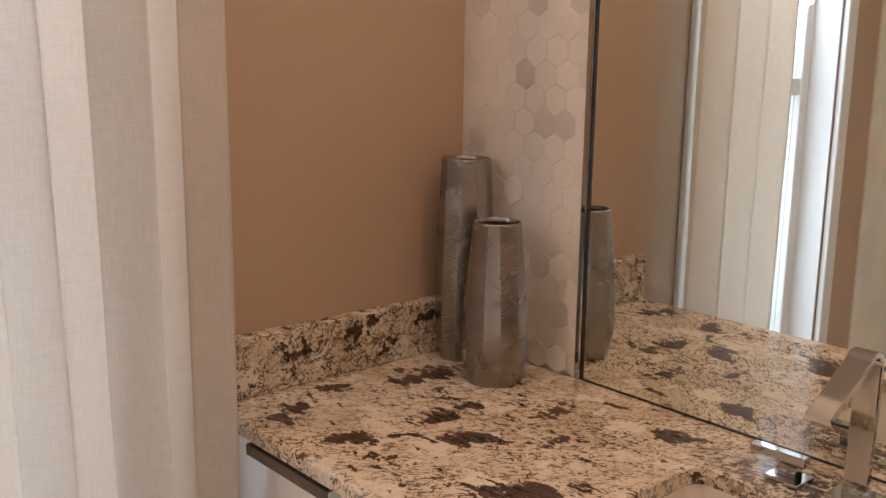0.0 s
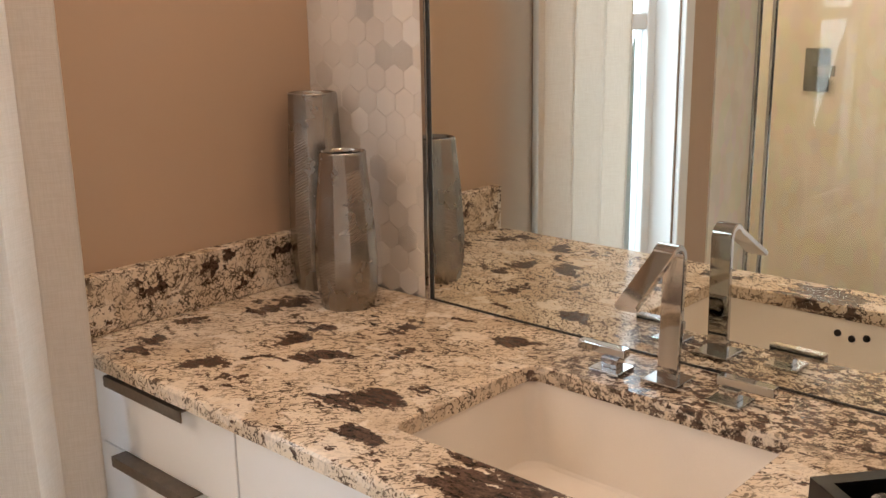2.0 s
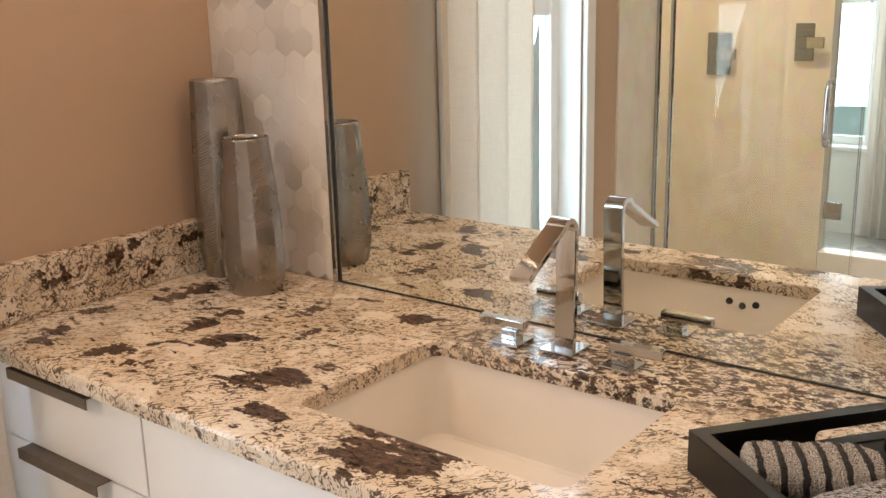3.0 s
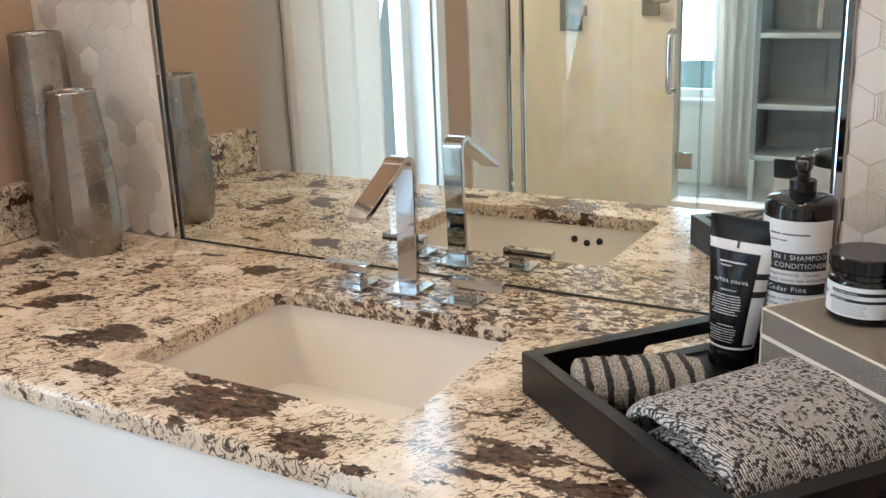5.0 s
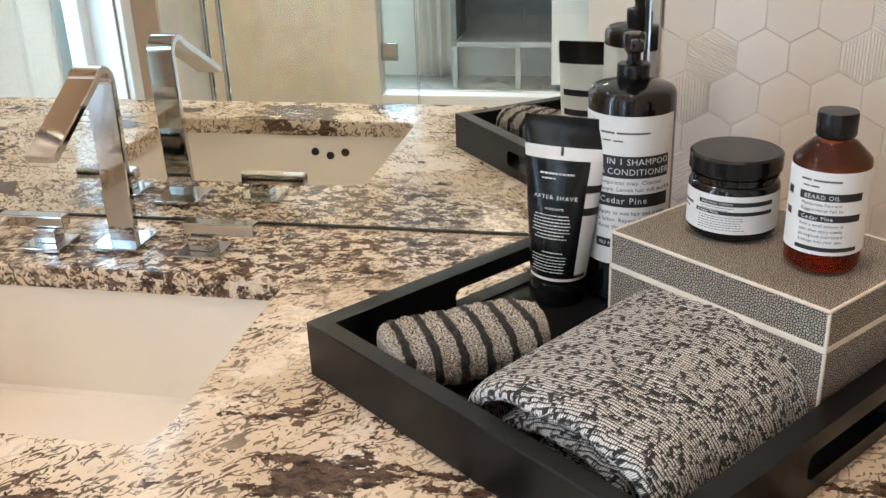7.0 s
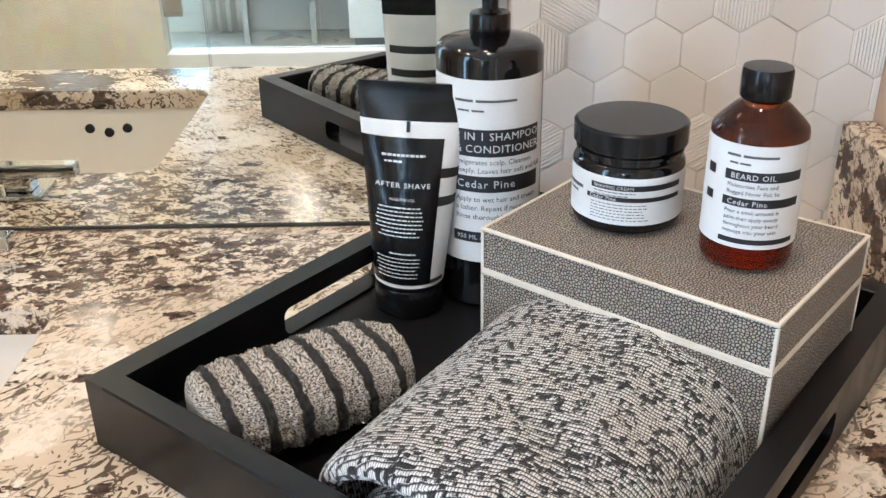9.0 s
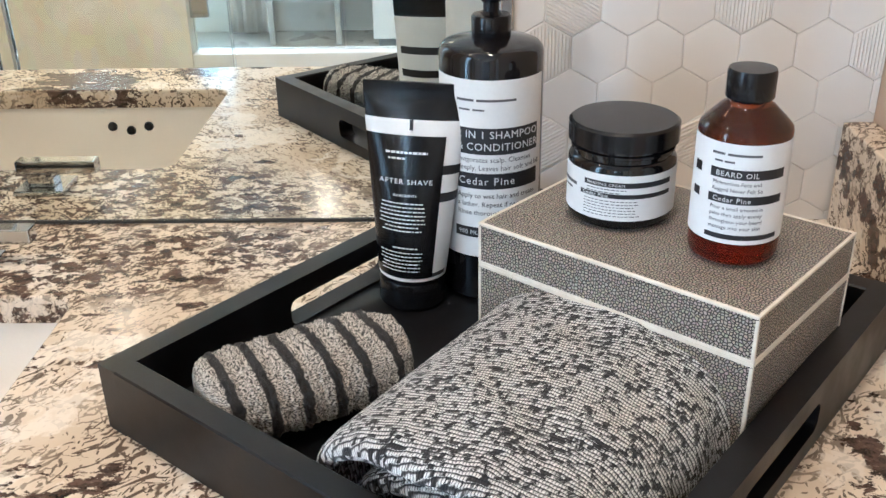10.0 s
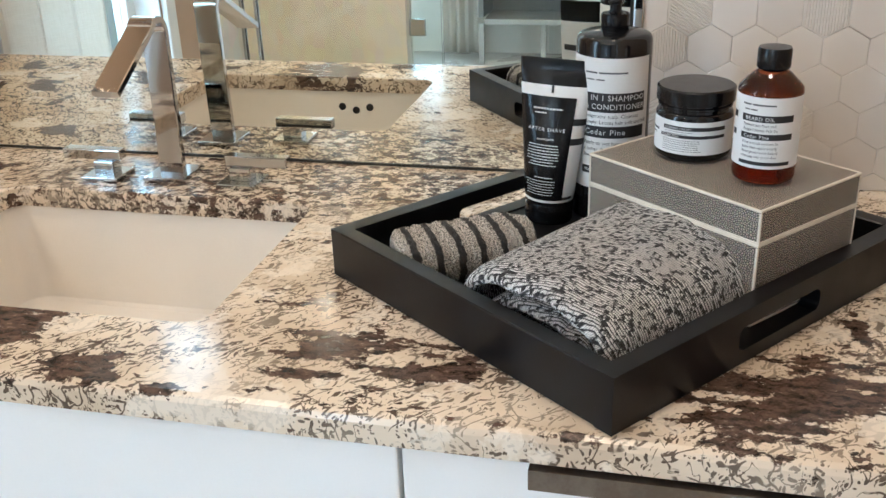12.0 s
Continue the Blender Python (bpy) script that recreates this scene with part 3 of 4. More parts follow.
def slab_with_hole():
    """The slab, with eased edges and a rounded cut for the bowl."""
    b = bmesh.new()
    outer = [(XR, FRONT), (XR, -0.001), (XL, -0.001), (XL, FRONT)]
    hole = rounded(HX0, HX1, HY0, HY1, 0.022, 6)
    ease = 0.007

    def ring(pts, z):
        return [b.verts.new((x, y, z)) for x, y in pts]

    def walls(a, c):
        for i in range(len(a)):
            j = (i + 1) % len(a)
            b.faces.new([a[i], a[j], c[j], c[i]])
    o_top = [(XR, FRONT + ease), (XR, -0.001), (XL, -0.001), (XL, FRONT + ease)]
    o_mid = [(XR, FRONT + ease * 0.3), (XR, -0.001), (XL, -0.001), (XL, FRONT + ease * 0.3)]
    h_top = rounded(HX0 - 0.002, HX1 + 0.002, HY0 - 0.002, HY1 + 0.002, 0.024, 6)
    ot, om, o1, o2 = ring(o_top, SLAB_TOP), ring(o_mid, SLAB_TOP - ease * 0.3), ring(outer, SLAB_TOP - ease), ring(outer, SLAB_LOW)
    ht, h1, h2 = ring(h_top, SLAB_TOP), ring(hole, SLAB_TOP - 0.002), ring(hole, SLAB_LOW)
    walls(ot, om), walls(om, o1), walls(o1, o2), walls(ht, h1), walls(h1, h2)
    for o, h in ((ot, ht), (o2, h2)):
        n = len(h) // 4
        # corner order of the hole: upper right, upper left, lower left, lower right
        for k, cor in enumerate((1, 2, 3, 0)):
            arc = h[k * n:(k + 1) * n]
            for i in range(n - 1):
                b.faces.new([o[cor], arc[i], arc[i + 1]])
            nxt = (1, 2, 3, 0)[(k + 1) % 4]
            b.faces.new([o[cor], arc[-1], h[((k + 1) * n) % len(h)], o[nxt]])
    return b


part("slab", slab_with_hole(), GRANITE, counter)
left_splash = tagged(mesh_ob("backsplash", box(XL + 0.0005, XL + 0.030, FRONT + 0.004, -0.009, SLAB_TOP + 0.0005, SLAB_TOP + 0.105, 0.002), GRANITE),
                     "low granite upstand along the taupe wall", "backsplash")
right_splash = tagged(mesh_ob("backsplash", box(XR - 0.030, XR - 0.0005, FRONT + 0.004, -0.009, SLAB_TOP + 0.0005, SLAB_TOP + 0.100, 0.002), GRANITE),
                      "low granite upstand with brown streaks on the side wall", "backsplash")

# ---- bowl ----
sink = thing("sink", Matrix.Translation(((HX0 + HX1) / 2, (HY0 + HY1) / 2, SLAB_LOW)), "white ceramic undermount rectangular sink", "sink")


def bowl():
    b = bmesh.new()
    hw, hd = (HX1 - HX0) / 2 + 0.004, (HY1 - HY0) / 2 + 0.004
    rings = []
    for inset, z, r in ((-0.02, 0.0, 0.03), (0.0, 0.0, 0.025), (0.001, -0.004, 0.026), (0.005, -0.122, 0.032), (0.007, -0.130, 0.034), (0.012, -0.135, 0.036), (0.018, -0.137, 0.036), (0.12, -0.142, 0.02)):
        rings.append([b.verts.new((x, y, z)) for x, y in rounded(-hw + inset, hw - inset, -hd + inset, hd - inset, r, 8)])
    for a, c in zip(rings, rings[1:]):
        for i in range(len(a)):
            j = (i + 1) % len(a)
            b.faces.new([a[i], a[j], c[j], c[i]])
    b.faces.new(rings[-1])
    # outer shell, so that the bowl has thickness
    low = [b.verts.new((x, y, -0.155)) for x, y in rounded(-hw, hw, -hd, hd, 0.03, 8)]
    for i in range(len(low)):
        j = (i + 1) % len(low)
        b.faces.new([rings[0][i], low[i], low[j], rings[0][j]])
    b.faces.new(low)
    return b


part("basin", bowl(), CERAMIC, sink, smooth=22)
for dx, dz in ((-0.026, -0.028), (0.0, -0.034), (0.026, -0.028)):
    o = part("overflow_hole", lathe([(0, 0), (0.0052, 0), (0.0062, 0.0008), (0.0062, 0.0), (0.0068, -0.002), (0, -0.002)], 20), DARK_HOLE, sink, "dark round overflow hole")
    o.matrix_local = Matrix.Translation((0.062 + dx, -(HY1 - HY0) / 2, dz)) @ pose(0, 0, 0, -90)
d = part("drain", lathe([(0, 0.004), (0.012, 0.004), (0.018, 0.002), (0.022, 0.003), (0.026, 0.0), (0, 0)], 32), CHROME, sink, "chrome drain", 40)
d.matrix_local = Matrix.Translation((0, 0, -0.1418))


# ---- tap and levers ----
def ribbon(path, w, th, x=0.0):
    """A flat bar of width w (along x) and thickness th that follows a path of (y, z)."""
    b = bmesh.new()
    pts = [Vector((0, y, z)) for y, z in path]
    rows = []
    for i, p in enumerate(pts):
        d_ = (pts[min(i + 1, len(pts) - 1)] - pts[max(i - 1, 0)]).normalized()
        n = Vector((0, -d_.z, d_.y))
        e = 0.0012
        sec = [(-w / 2 + e, -th / 2), (w / 2 - e, -th / 2), (w / 2, -th / 2 + e), (w / 2, th / 2 - e), (w / 2 - e, th / 2), (-w / 2 + e, th / 2), (-w / 2, th / 2 - e), (-w / 2, -th / 2 + e)]
        rows.append([b.verts.new(p + Vector((x + sx, 0, 0)) + n * sn) for sx, sn in sec])
    for a, c in zip(rows, rows[1:]):
        for i in range(8):
            j = (i + 1) % 8
            b.faces.new([a[i], a[j], c[j], c[i]])
    b.faces.new(rows[0])
    b.faces.new(rows[-1][::-1])
    return b


tap = thing("faucet", Matrix.Translation((-0.257, -0.077, SLAB_TOP)) @ Matrix.Diagonal((1, 1.02, 1.035, 1)), "polished chrome faucet with a flat bent blade spout", "faucet")
path = [(0.0, 0.006), (0.002, 0.06), (0.004, 0.12), (0.005, 0.182)]
for k in range(1, 11):
    a = radians(150 * k / 10)
    path.append((0.005 - 0.017 + 0.017 * math.cos(a), 0.182 + 0.017 * math.sin(a)))
y_, z_ = path[-1]
path += [(y_ - 0.05, z_ - 0.0285), (y_ - 0.094, z_ - 0.0535)]
part("spout", ribbon(path, 0.034, 0.009), CHROME, tap, smooth=25)
part("base_plate", box(-0.029, 0.029, -0.029, 0.029, 0.0003, 0.006, 0.0012), CHROME, tap)
for side, cx in ((-1, -0.345), (1, -0.152)):
    lv = thing("faucet_lever", Matrix.Translation((cx, -0.092, SLAB_TOP)), "low chrome faucet lever on a square plate", "faucet lever", "levers beside the faucet")
    part("base_plate", box(-0.026, 0.026, -0.024, 0.024, 0.0003, 0.006, 0.0012), CHROME, lv)
    part("stem", box(-0.014, 0.014, -0.008, 0.012, 0.006, 0.022, 0.001), CHROME, lv)
    x0, x1 = (-0.062, 0.022) if side < 0 else (-0.022, 0.062)
    part("bar", box(x0, x1, -0.001, 0.016, 0.022, 0.036, 0.0015), CHROME, lv)


# ---- vanity cabinets ----
FY = -0.548


def cabinet(name, x0, x1, label, fronts):
    c = thing(name, Matrix(), label, "cabinet", "vanity cabinets")
    top = 0.70 if name == "sink_cabinet" else SLAB_LOW - 0.001
    part("body", box(x0 + 0.001, x1 - 0.001, FY + 0.022, -0.012, 0.10, top), LACQUER, c)
    if top < 0.8:
        for a, b_, y0, y1 in ((x0 + 0.001, x0 + 0.019, FY + 0.022, -0.012), (x1 - 0.019, x1 - 0.001, FY + 0.022, -0.012), (x0 + 0.02, x1 - 0.02, FY + 0.022, FY + 0.040)):
            part("side_panel", box(a, b_, y0, y1, top + 0.001, SLAB_LOW - 0.001), LACQUER, c)
    part("plinth", box(x0 + 0.002, x1 - 0.002, FY + 0.07, -0.02, 0.0005, 0.099), SHELF_DARK, c, "dark recessed plinth")
    for kind, a, b_, z0, z1, h in fronts:
        f = part(kind, box(a + 0.002, b_ - 0.002, FY, FY + 0.020, z0 + 0.002, z1 - 0.002, 0.0015), LACQUER, c, "white lacquered front")
        if h:
            hb = prism([(FY - 0.026, z1 + 0.0018), (FY + 0.018, z1 + 0.0018), (FY + 0.018, z1 - 0.0005), (FY - 0.0235, z1 - 0.0005), (FY - 0.0235, z1 - 0.016), (FY - 0.026, z1 - 0.016)], h[0], h[1], "x")
            part("handle", hb, BRONZE, f, "bronze edge pull")
    return c


cabinet("drawer_cabinet", -1.07, -0.676, "white handleless drawer unit with bronze edge pulls",
        [("drawer_front", -1.07, -0.676, z0, z1, (-0.995, -0.773)) for z0, z1 in ((0.727, 0.868), (0.59, 0.727), (0.36, 0.59), (0.11, 0.36))])
cabinet("sink_cabinet", -0.676, 0.183, "wide plain white cabinet below the sink", [("door", -0.676, 0.183, 0.11, 0.868, None)])
cabinet("drawer_cabinet", 0.183, 0.640, "white drawer unit with a bronze edge pull under the tray",
        [("drawer_front", 0.183, 0.640, 0.60, 0.868, (0.292, 0.512)), ("drawer_front", 0.183, 0.640, 0.11, 0.60, (0.292, 0.512))])
for x0, x1 in ((XL, -1.07), (0.640, XR)):
    tagged(mesh_ob("filler_panel", box(x0 + 0.001, x1 - 0.001, FY + 0.004, -0.012, 0.001, SLAB_LOW - 0.001), LACQUER), "narrow white filler panel beside the cabinet", "panel")


# ---- vases ----
def vase(name, m, prof, label, seed):
    """Faceted tapering vase: flats of uneven width, some of them ribbed for part of their height."""
    v = thing(name, m, label, "vase", "pewter vases in the corner")
    n, per, rows = 11, 8, 560
    rnd = random.Random(seed)
    height = prof[-1][1]
    zs = np.linspace(0, height, rows)
    rs = np.interp(zs, [p[1] for p in prof], [p[0] for p in prof])
    rs = np.convolve(np.pad(rs, 45, mode="edge"), np.ones(91) / 91, "valid")
    cuts = [2 * math.pi * (k + rnd.uniform(-0.16, 0.16)) / n for k in range(n)]
    cuts.append(cuts[0] + 2 * math.pi)
    sway = [rnd.uniform(0, 6.28) for _ in range(n)]
    ribbed = [(k % 2 == 0, 0.06, 0.80) if k % 4 == 0 else (k % 2 == 0, 0.42, 0.93) for k in range(n)]

    def fn(i, j):
        f, u = divmod(i % (n * per), per)
        u /= per
        z = zs[j]
        k = (f + 1) % n
        a0 = cuts[f] + 0.035 * math.sin(z * 13 + sway[f])
        a1 = cuts[f + 1] + 0.035 * math.sin(z * 13 + sway[k])
        a = a0 + (a1 - a0) * u
        mid, half = (a0 + a1) / 2, (a1 - a0) / 2
        r = rs[j] * (0.12 + 0.88 * math.cos(half) / math.cos(a - mid))
        on, low, high = ribbed[f]
        if on and 0 < u:
            fade = min(1.0, max(0.0, (z / height - low) * 20), max(0.0, (high - z / height) * 20))
            r += 0.0006 * fade * math.sin(2 * math.pi * (z - 0.5 * (a - a0) * rs[j]) / 0.0056)
        return (r * math.cos(a), r * math.sin(a), z)
    b = grid_bm(n * per, rows, fn, closed=True)
    part("body", b, PEWTER, v, smooth=24)
    r1 = rs[-1] * 0.97
    part("rim", lathe([(r1 * 0.985, height - 0.003), (r1 * 1.015, height), (r1 * 0.99, height + 0.003), (r1 * 0.94, height + 0.0035), (r1 * 0.89, height + 0.001), (r1 * 0.88, height - 0.004)], 48), PEWTER, v, smooth=60)
    # black lining in place of pewter, for the shade inside the vase
    part("hollow", lathe([(r1 * 0.88, height - 0.004), (r1 * 0.9, height * 0.5), (r1 * 0.85, 0.01), (0, 0.01)], 48), DARK_HOLE, v, "inside painted black as its shade", smooth=60)
    part("base", lathe([(0, 0.0002), (rs[0] * 0.95, 0.0002), (rs[0] * 0.95, 0.003)], 40), PEWTER, v)
    return v


vase("vase", Matrix.Translation((-1.044, -0.070, SLAB_TOP)) @ pose(0, 0, 0, 0, 0, 12), [(0.043, 0.0), (0.048, 0.01), (0.054, 0.06), (0.056, 0.14), (0.053, 0.26), (0.047, 0.381)],
     "tall tapering pewter vase with ribbed and plain facets", 3)
vase("vase", Matrix.Translation((-0.905, -0.120, SLAB_TOP)) @ pose(0, 0, 0, 0, 0, 0), [(0.047, 0.0), (0.053, 0.008), (0.059, 0.05), (0.059, 0.10), (0.054, 0.18), (0.0425, 0.286)],
     "shorter tapering pewter vase with ribbed and plain facets", 7)


# ---- tray ----
TRAY = Matrix.Translation((0.0555, -0.3305, SLAB_TOP)) @ pose(0, 0, 0, 0, 0, -38.0)
TL, TW, TH, TT = 0.3765, 0.418, 0.0500, 0.018
tray = thing("tray", TRAY, "square black wooden tray with cut-out handles", "tray")


def handle_side():
    """A side board with a rounded slot through it; board along x, thickness along y."""
    outer = [(0, 0), (TW, 0), (TW, TH), (0, TH)]
    slot = rounded(TW / 2 - 0.058, TW / 2 + 0.058, 0.013, 0.0345, 0.007, 5)
    b = bmesh.new()
    n = len(slot) // 4
    lay = []
    for y in (0.0, TT):
        o = [b.verts.new((x, y, z)) for x, z in outer]
        h = [b.verts.new((x, y, z)) for x, z in slot]
        for k, cor in enumerate((2, 3, 0, 1)):
            arc = h[k * n:(k + 1) * n]
            for i in range(n - 1):
                b.faces.new([o[cor], arc[i], arc[i + 1]])
            b.faces.new([o[cor], arc[-1], h[((k + 1) * n) % len(h)], o[(2, 3, 0, 1)[(k + 1) % 4]]])
        lay.append((o, h))
    for a, c in zip(lay[0], lay[1]):
        for i in range(len(a)):
            j = (i + 1) % len(a)
            b.faces.new([a[i], a[j], c[j], c[i]])
    edges = [e for e in b.edges if e.calc_face_angle(0) > 1.2 and abs(e.verts[0].co.x - e.verts[1].co.x) > 0.0002]
    bmesh.ops.bevel(b, geom=edges, offset=0.0012, segments=1, affect="EDGES")
    return b


for x in (TT, TL):
    s_ = part("handle_side", handle_side(), BLACK_WOOD, tray)
    s_.matrix_local = Matrix.Translation((x, 0, 0.0004)) @ pose(0, 0, 0, 0, 0, 90)
for y in (0.0, TW - TT):
    b = box(TT, TL - TT, y, y + TT, 0.0004, TH + 0.0004)
    bmesh.ops.bevel(b, geom=[e for e in b.edges if abs(e.verts[0].co.x - e.verts[1].co.x) > 0.1], offset=0.0012, segments=1, affect="EDGES")
    part("side", b, BLACK_WOOD, tray)
part("bottom", box(TT, TL - TT, TT, TW - TT, 0.004, 0.011), BLACK_WOOD, tray)
FLOOR = SLAB_TOP + 0.0114

# ---- box ----
BOX = Matrix.Translation((0.4255, -0.2765, FLOOR)) @ pose(0, 0, 0, 0, 0, -40.2)
BW, BD, BH, SEAM = 0.199, 0.141, 0.1078, 0.0775
case = thing("box", BOX, "rectangular pebbled shagreen box with ivory edges and a lid", "box")


def edged_block(name, z0, z1, parent, label):
    b = box(-BW / 2, BW / 2, -BD / 2, BD / 2, z0, z1, 0.0008)
    uv = b.loops.layers.uv.verify()
    for f in b.faces:
        n = [abs(c) for c in f.normal]
        for lp in f.loops:
            x, y, z = lp.vert.co
            lp[uv].uv = (x, y) if n[2] > 0.6 else (x + 1, z) if n[1] > n[0] else (y + 2, z)
    p = part(name, b, SHAGREEN, parent, label)
    e, q = 0.0023, 0.0005
    strips = []
    for sx in (-1, 1):
        for sy in (-1, 1):
            cx, cy = sx * (BW / 2 - e / 2 + q), sy * (BD / 2 - e / 2 + q)
            strips.append((cx - e / 2, cx + e / 2, cy - e / 2, cy + e / 2, z0 + e, z1 - e))
    for z in (z0, z1 - e + q):
        for sy in (-1, 1):
            cy = sy * (BD / 2 - e / 2 + q)
            strips.append((-BW / 2 - q, BW / 2 + q, cy - e / 2, cy + e / 2, z, z + e))
        for sx in (-1, 1):
            cx = sx * (BW / 2 - e / 2 + q)
            strips.append((cx - e / 2, cx + e / 2, -BD / 2 + e - q, BD / 2 - e + q, z, z + e))
    for st in strips:
        part("inlay", box(*st, 0.0004, 1), IVORY, p, "ivory edging")


edged_block("base", 0.0003, SEAM - 0.0008, case, "pebbled lower half")
edged_block("lid", SEAM, BH, case, "pebbled lid")
BOX_TOP = FLOOR + BH + 0.0010

# ---- shampoo ----
SH = Matrix.Translation((0.3148, -0.143, FLOOR)) @ pose(0, 0, 0, 0, 0, 6)
R = 0.0394
sh = thing("pump_bottle", SH, "tall black pump bottle of shampoo with a white paper label", "bottle")
part("bottle_body", lathe([(0, 0.0003), (R - 0.003, 0.0003), (R, 0.003), (R, 0.1925), (R - 0.0008, 0.1965), (R - 0.0032, 0.1995), (R - 0.007, 0.2010), (0.020, 0.2035), (0.0145, 0.2045), (0, 0.2045)], 96), BLACK_GLOSS, sh, smooth=40)
part("collar", lathe([(0, 0.2045), (0.0143, 0.2045), (0.0148, 0.2055), (0.0148, 0.2185), (0.0138, 0.2200), (0.0085, 0.2205), (0.0065, 0.2225), (0, 0.2225)], 40), BLACK_CAP, sh, "smooth black collar", 35)
part("stem", lathe([(0, 0.2226), (0.0060, 0.2226), (0.0060, 0.2290), (0, 0.2290)], 24), BLACK_CAP, sh, smooth=40)
ph = lathe([(0, 0.2292), (0.0072, 0.2292), (0.0090, 0.2330), (0.0100, 0.2440), (0.0092, 0.2465), (0, 0.2475)], 28)
join(ph, box(-0.0055, 0.0055, -0.034, -0.006, 0.2360, 0.2450, 0.002))
part("pump_head", ph, BLACK_GLOSS, sh, "black pump with a short spout", 40)
lab = part("label", band(R, 0.040, 0.181, -86, 62, steps=64), PAPER, sh, "white paper label with black bands", 60)
k = R + 0.0006
for row_ in [(-0.034, 0.036, 0.1245, 0.1450), (-0.034, 0.036, 0.0970, 0.1095), (-0.034, 0.036, 0.0565, 0.0650)]:
    part("printed_band", bars([row_], bend=k), INK, lab, "black printed band")
for row_ in [(-0.032, -0.018, 0.1650, 0.1668), (-0.016, 0.014, 0.1650, 0.1668), (-0.030, -0.021, 0.1580, 0.1594), (-0.019, -0.010, 0.1580, 0.1594)]:
    part("brand_bar", bars([row_], bend=k), GREY_INK, lab, "grey printed bar")
letters("white_lettering", [("2 IN 1 SHAMPOO", 0.0082, -0.032, 0.1372), ("& CONDITIONER", 0.0082, -0.032, 0.1278), ("950 ML / 32.2", 0.0050, -0.031, 0.0590)], lab, WHITE_INK, "white lettering", k + 0.0003, 1.08)
letters("white_lettering", [("Cedar Pine", 0.0084, -0.031, 0.1005)], lab, WHITE_INK, "white lettering", k + 0.0003, 1.18)
letters("grey_lettering", [("Invigorates scalp. Cleanses", 0.0056, -0.032, 0.1185), ("deeply. Leaves hair soft and full.", 0.0056, -0.032, 0.1120),
                           ("Apply to wet hair and create", 0.0056, -0.032, 0.0895), ("a lather. Repeat if necessary.", 0.0056, -0.032, 0.0825), ("Rinse thoroughly.", 0.0056, -0.032, 0.0755)], lab, GREY_INK, "grey lettering", k + 0.0001)

lab = part("back_label", band(R, 0.040, 0.181, 105, 255), PAPER, sh, "white back label", 60)
for z0, z1 in ((0.110, 0.122), (0.072, 0.082)):
    part("printed_band", band(R, z0, z1, 125, 250, 0.0008), INK, lab, "black printed band")
for i in range(5):
    part("text_bar", band(R, 0.096 - i * 0.0045, 0.0975 - i * 0.0045, 130, 232 - (i * 29) % 20, 0.0008), GREY_INK, lab, "grey line of print")

# ---- after shave tube ----
TB = Matrix.Translation((0.2515, -0.172, FLOOR)) @ pose(0, 0, 0, -1.5, 2.5, -5) @ Matrix.Diagonal((1.03, 1.03, 0.95, 1))
tube = thing("tube", TB, "black squeeze tube of after shave standing on its cap", "tube")
part("cap", lathe([(0, 0.0006), (0.0245, 0.0006), (0.0255, 0.003), (0.0255, 0.021), (0.0245, 0.023), (0, 0.023)], 48), BLACK_CAP, tube, "round black cap", 40)


def tube_at(a, z, extra=0.0):
    """A point of the tube's skin: round at the cap, flat at the crimp."""
    t_ = min(1.0, max(0.0, (z - 0.0235) / 0.155))
    rx = 0.0250 + 0.0136 * t_
    ry = 0.0245 * (1 - t_ ** 1.6) + 0.0014
    if t_ > 0.97:
        ry = 0.0016
    return ((rx + extra) * math.sin(a), -(ry + extra) * math.cos(a), z)


zs_t = [0.0235 + 0.1625 * i / 36 for i in range(37)]
tb = grid_bm(56, 37, lambda i, j: tube_at(2 * math.pi * i / 56, zs_t[j]), closed=True)
bmesh.ops.holes_fill(tb, edges=[e for e in tb.edges if e.is_boundary])
part("tube_body", tb, BLACK_CAP, tube, smooth=50)


def tube_patch(a0, a1, z0, z1, extra, n=24):
    return grid_bm(n + 1, 13, lambda i, j: tube_at(radians(a0 + (a1 - a0) * i / n), z0 + (z1 - z0) * j / 12, extra))


lab = part("label", tube_patch(-85, 85, 0.0275, 0.158, 0.0004), PAPER, tube, "white printed label", 60)
part("black_panel", tube_patch(-78, 40, 0.0305, 0.146, 0.0008), BLACK_CAP, lab, "black printed panel", 60)
for a0, a1, z0, z1 in ((40, 84, 0.116, 0.1235), (40, 84, 0.094, 0.1015), (-5, -1, 0.150, 0.158), (40, 70, 0.0305, 0.034)):
    part("printed_band", tube_patch(a0, a1, z0, z1, 0.0008, 8), INK, lab, "black printed band")


def on_tube(b, extra):
    for v in b.verts:
        z = v.co.z
        t_ = min(1.0, max(0.0, (z - 0.0235) / 0.155))
        a = math.asin(max(-1, min(1, v.co.x / (0.0250 + 0.0136 * t_))))
        v.co = Vector(tube_at(a, z, extra - v.co.y))
    return b


part("lettering", on_tube(text_bm([("AFTER SHAVE", 0.0054, -0.0235, 0.1085)], space=1.2), 0.0011), WHITE_INK, lab, "white lettering")
part("lettering", on_tube(text_bm([("INGREDIENTS:", 0.0027, -0.013, 0.0985)]), 0.0011), WHITE_INK, lab, "white lettering")
rnd = random.Random(5)
rows = [(-0.0195, 0.0105, 0.1320, 0.1338), (-0.0175, -0.0055, 0.1275, 0.1289)]
for i in range(8):
    w = rnd.uniform(0.012, 0.017)
    rows.append((-0.006 - w, -0.006 + w, 0.0925 - i * 0.0032, 0.0935 - i * 0.0032))
rows.append((-0.012, 0.006, 0.0560, 0.0570))
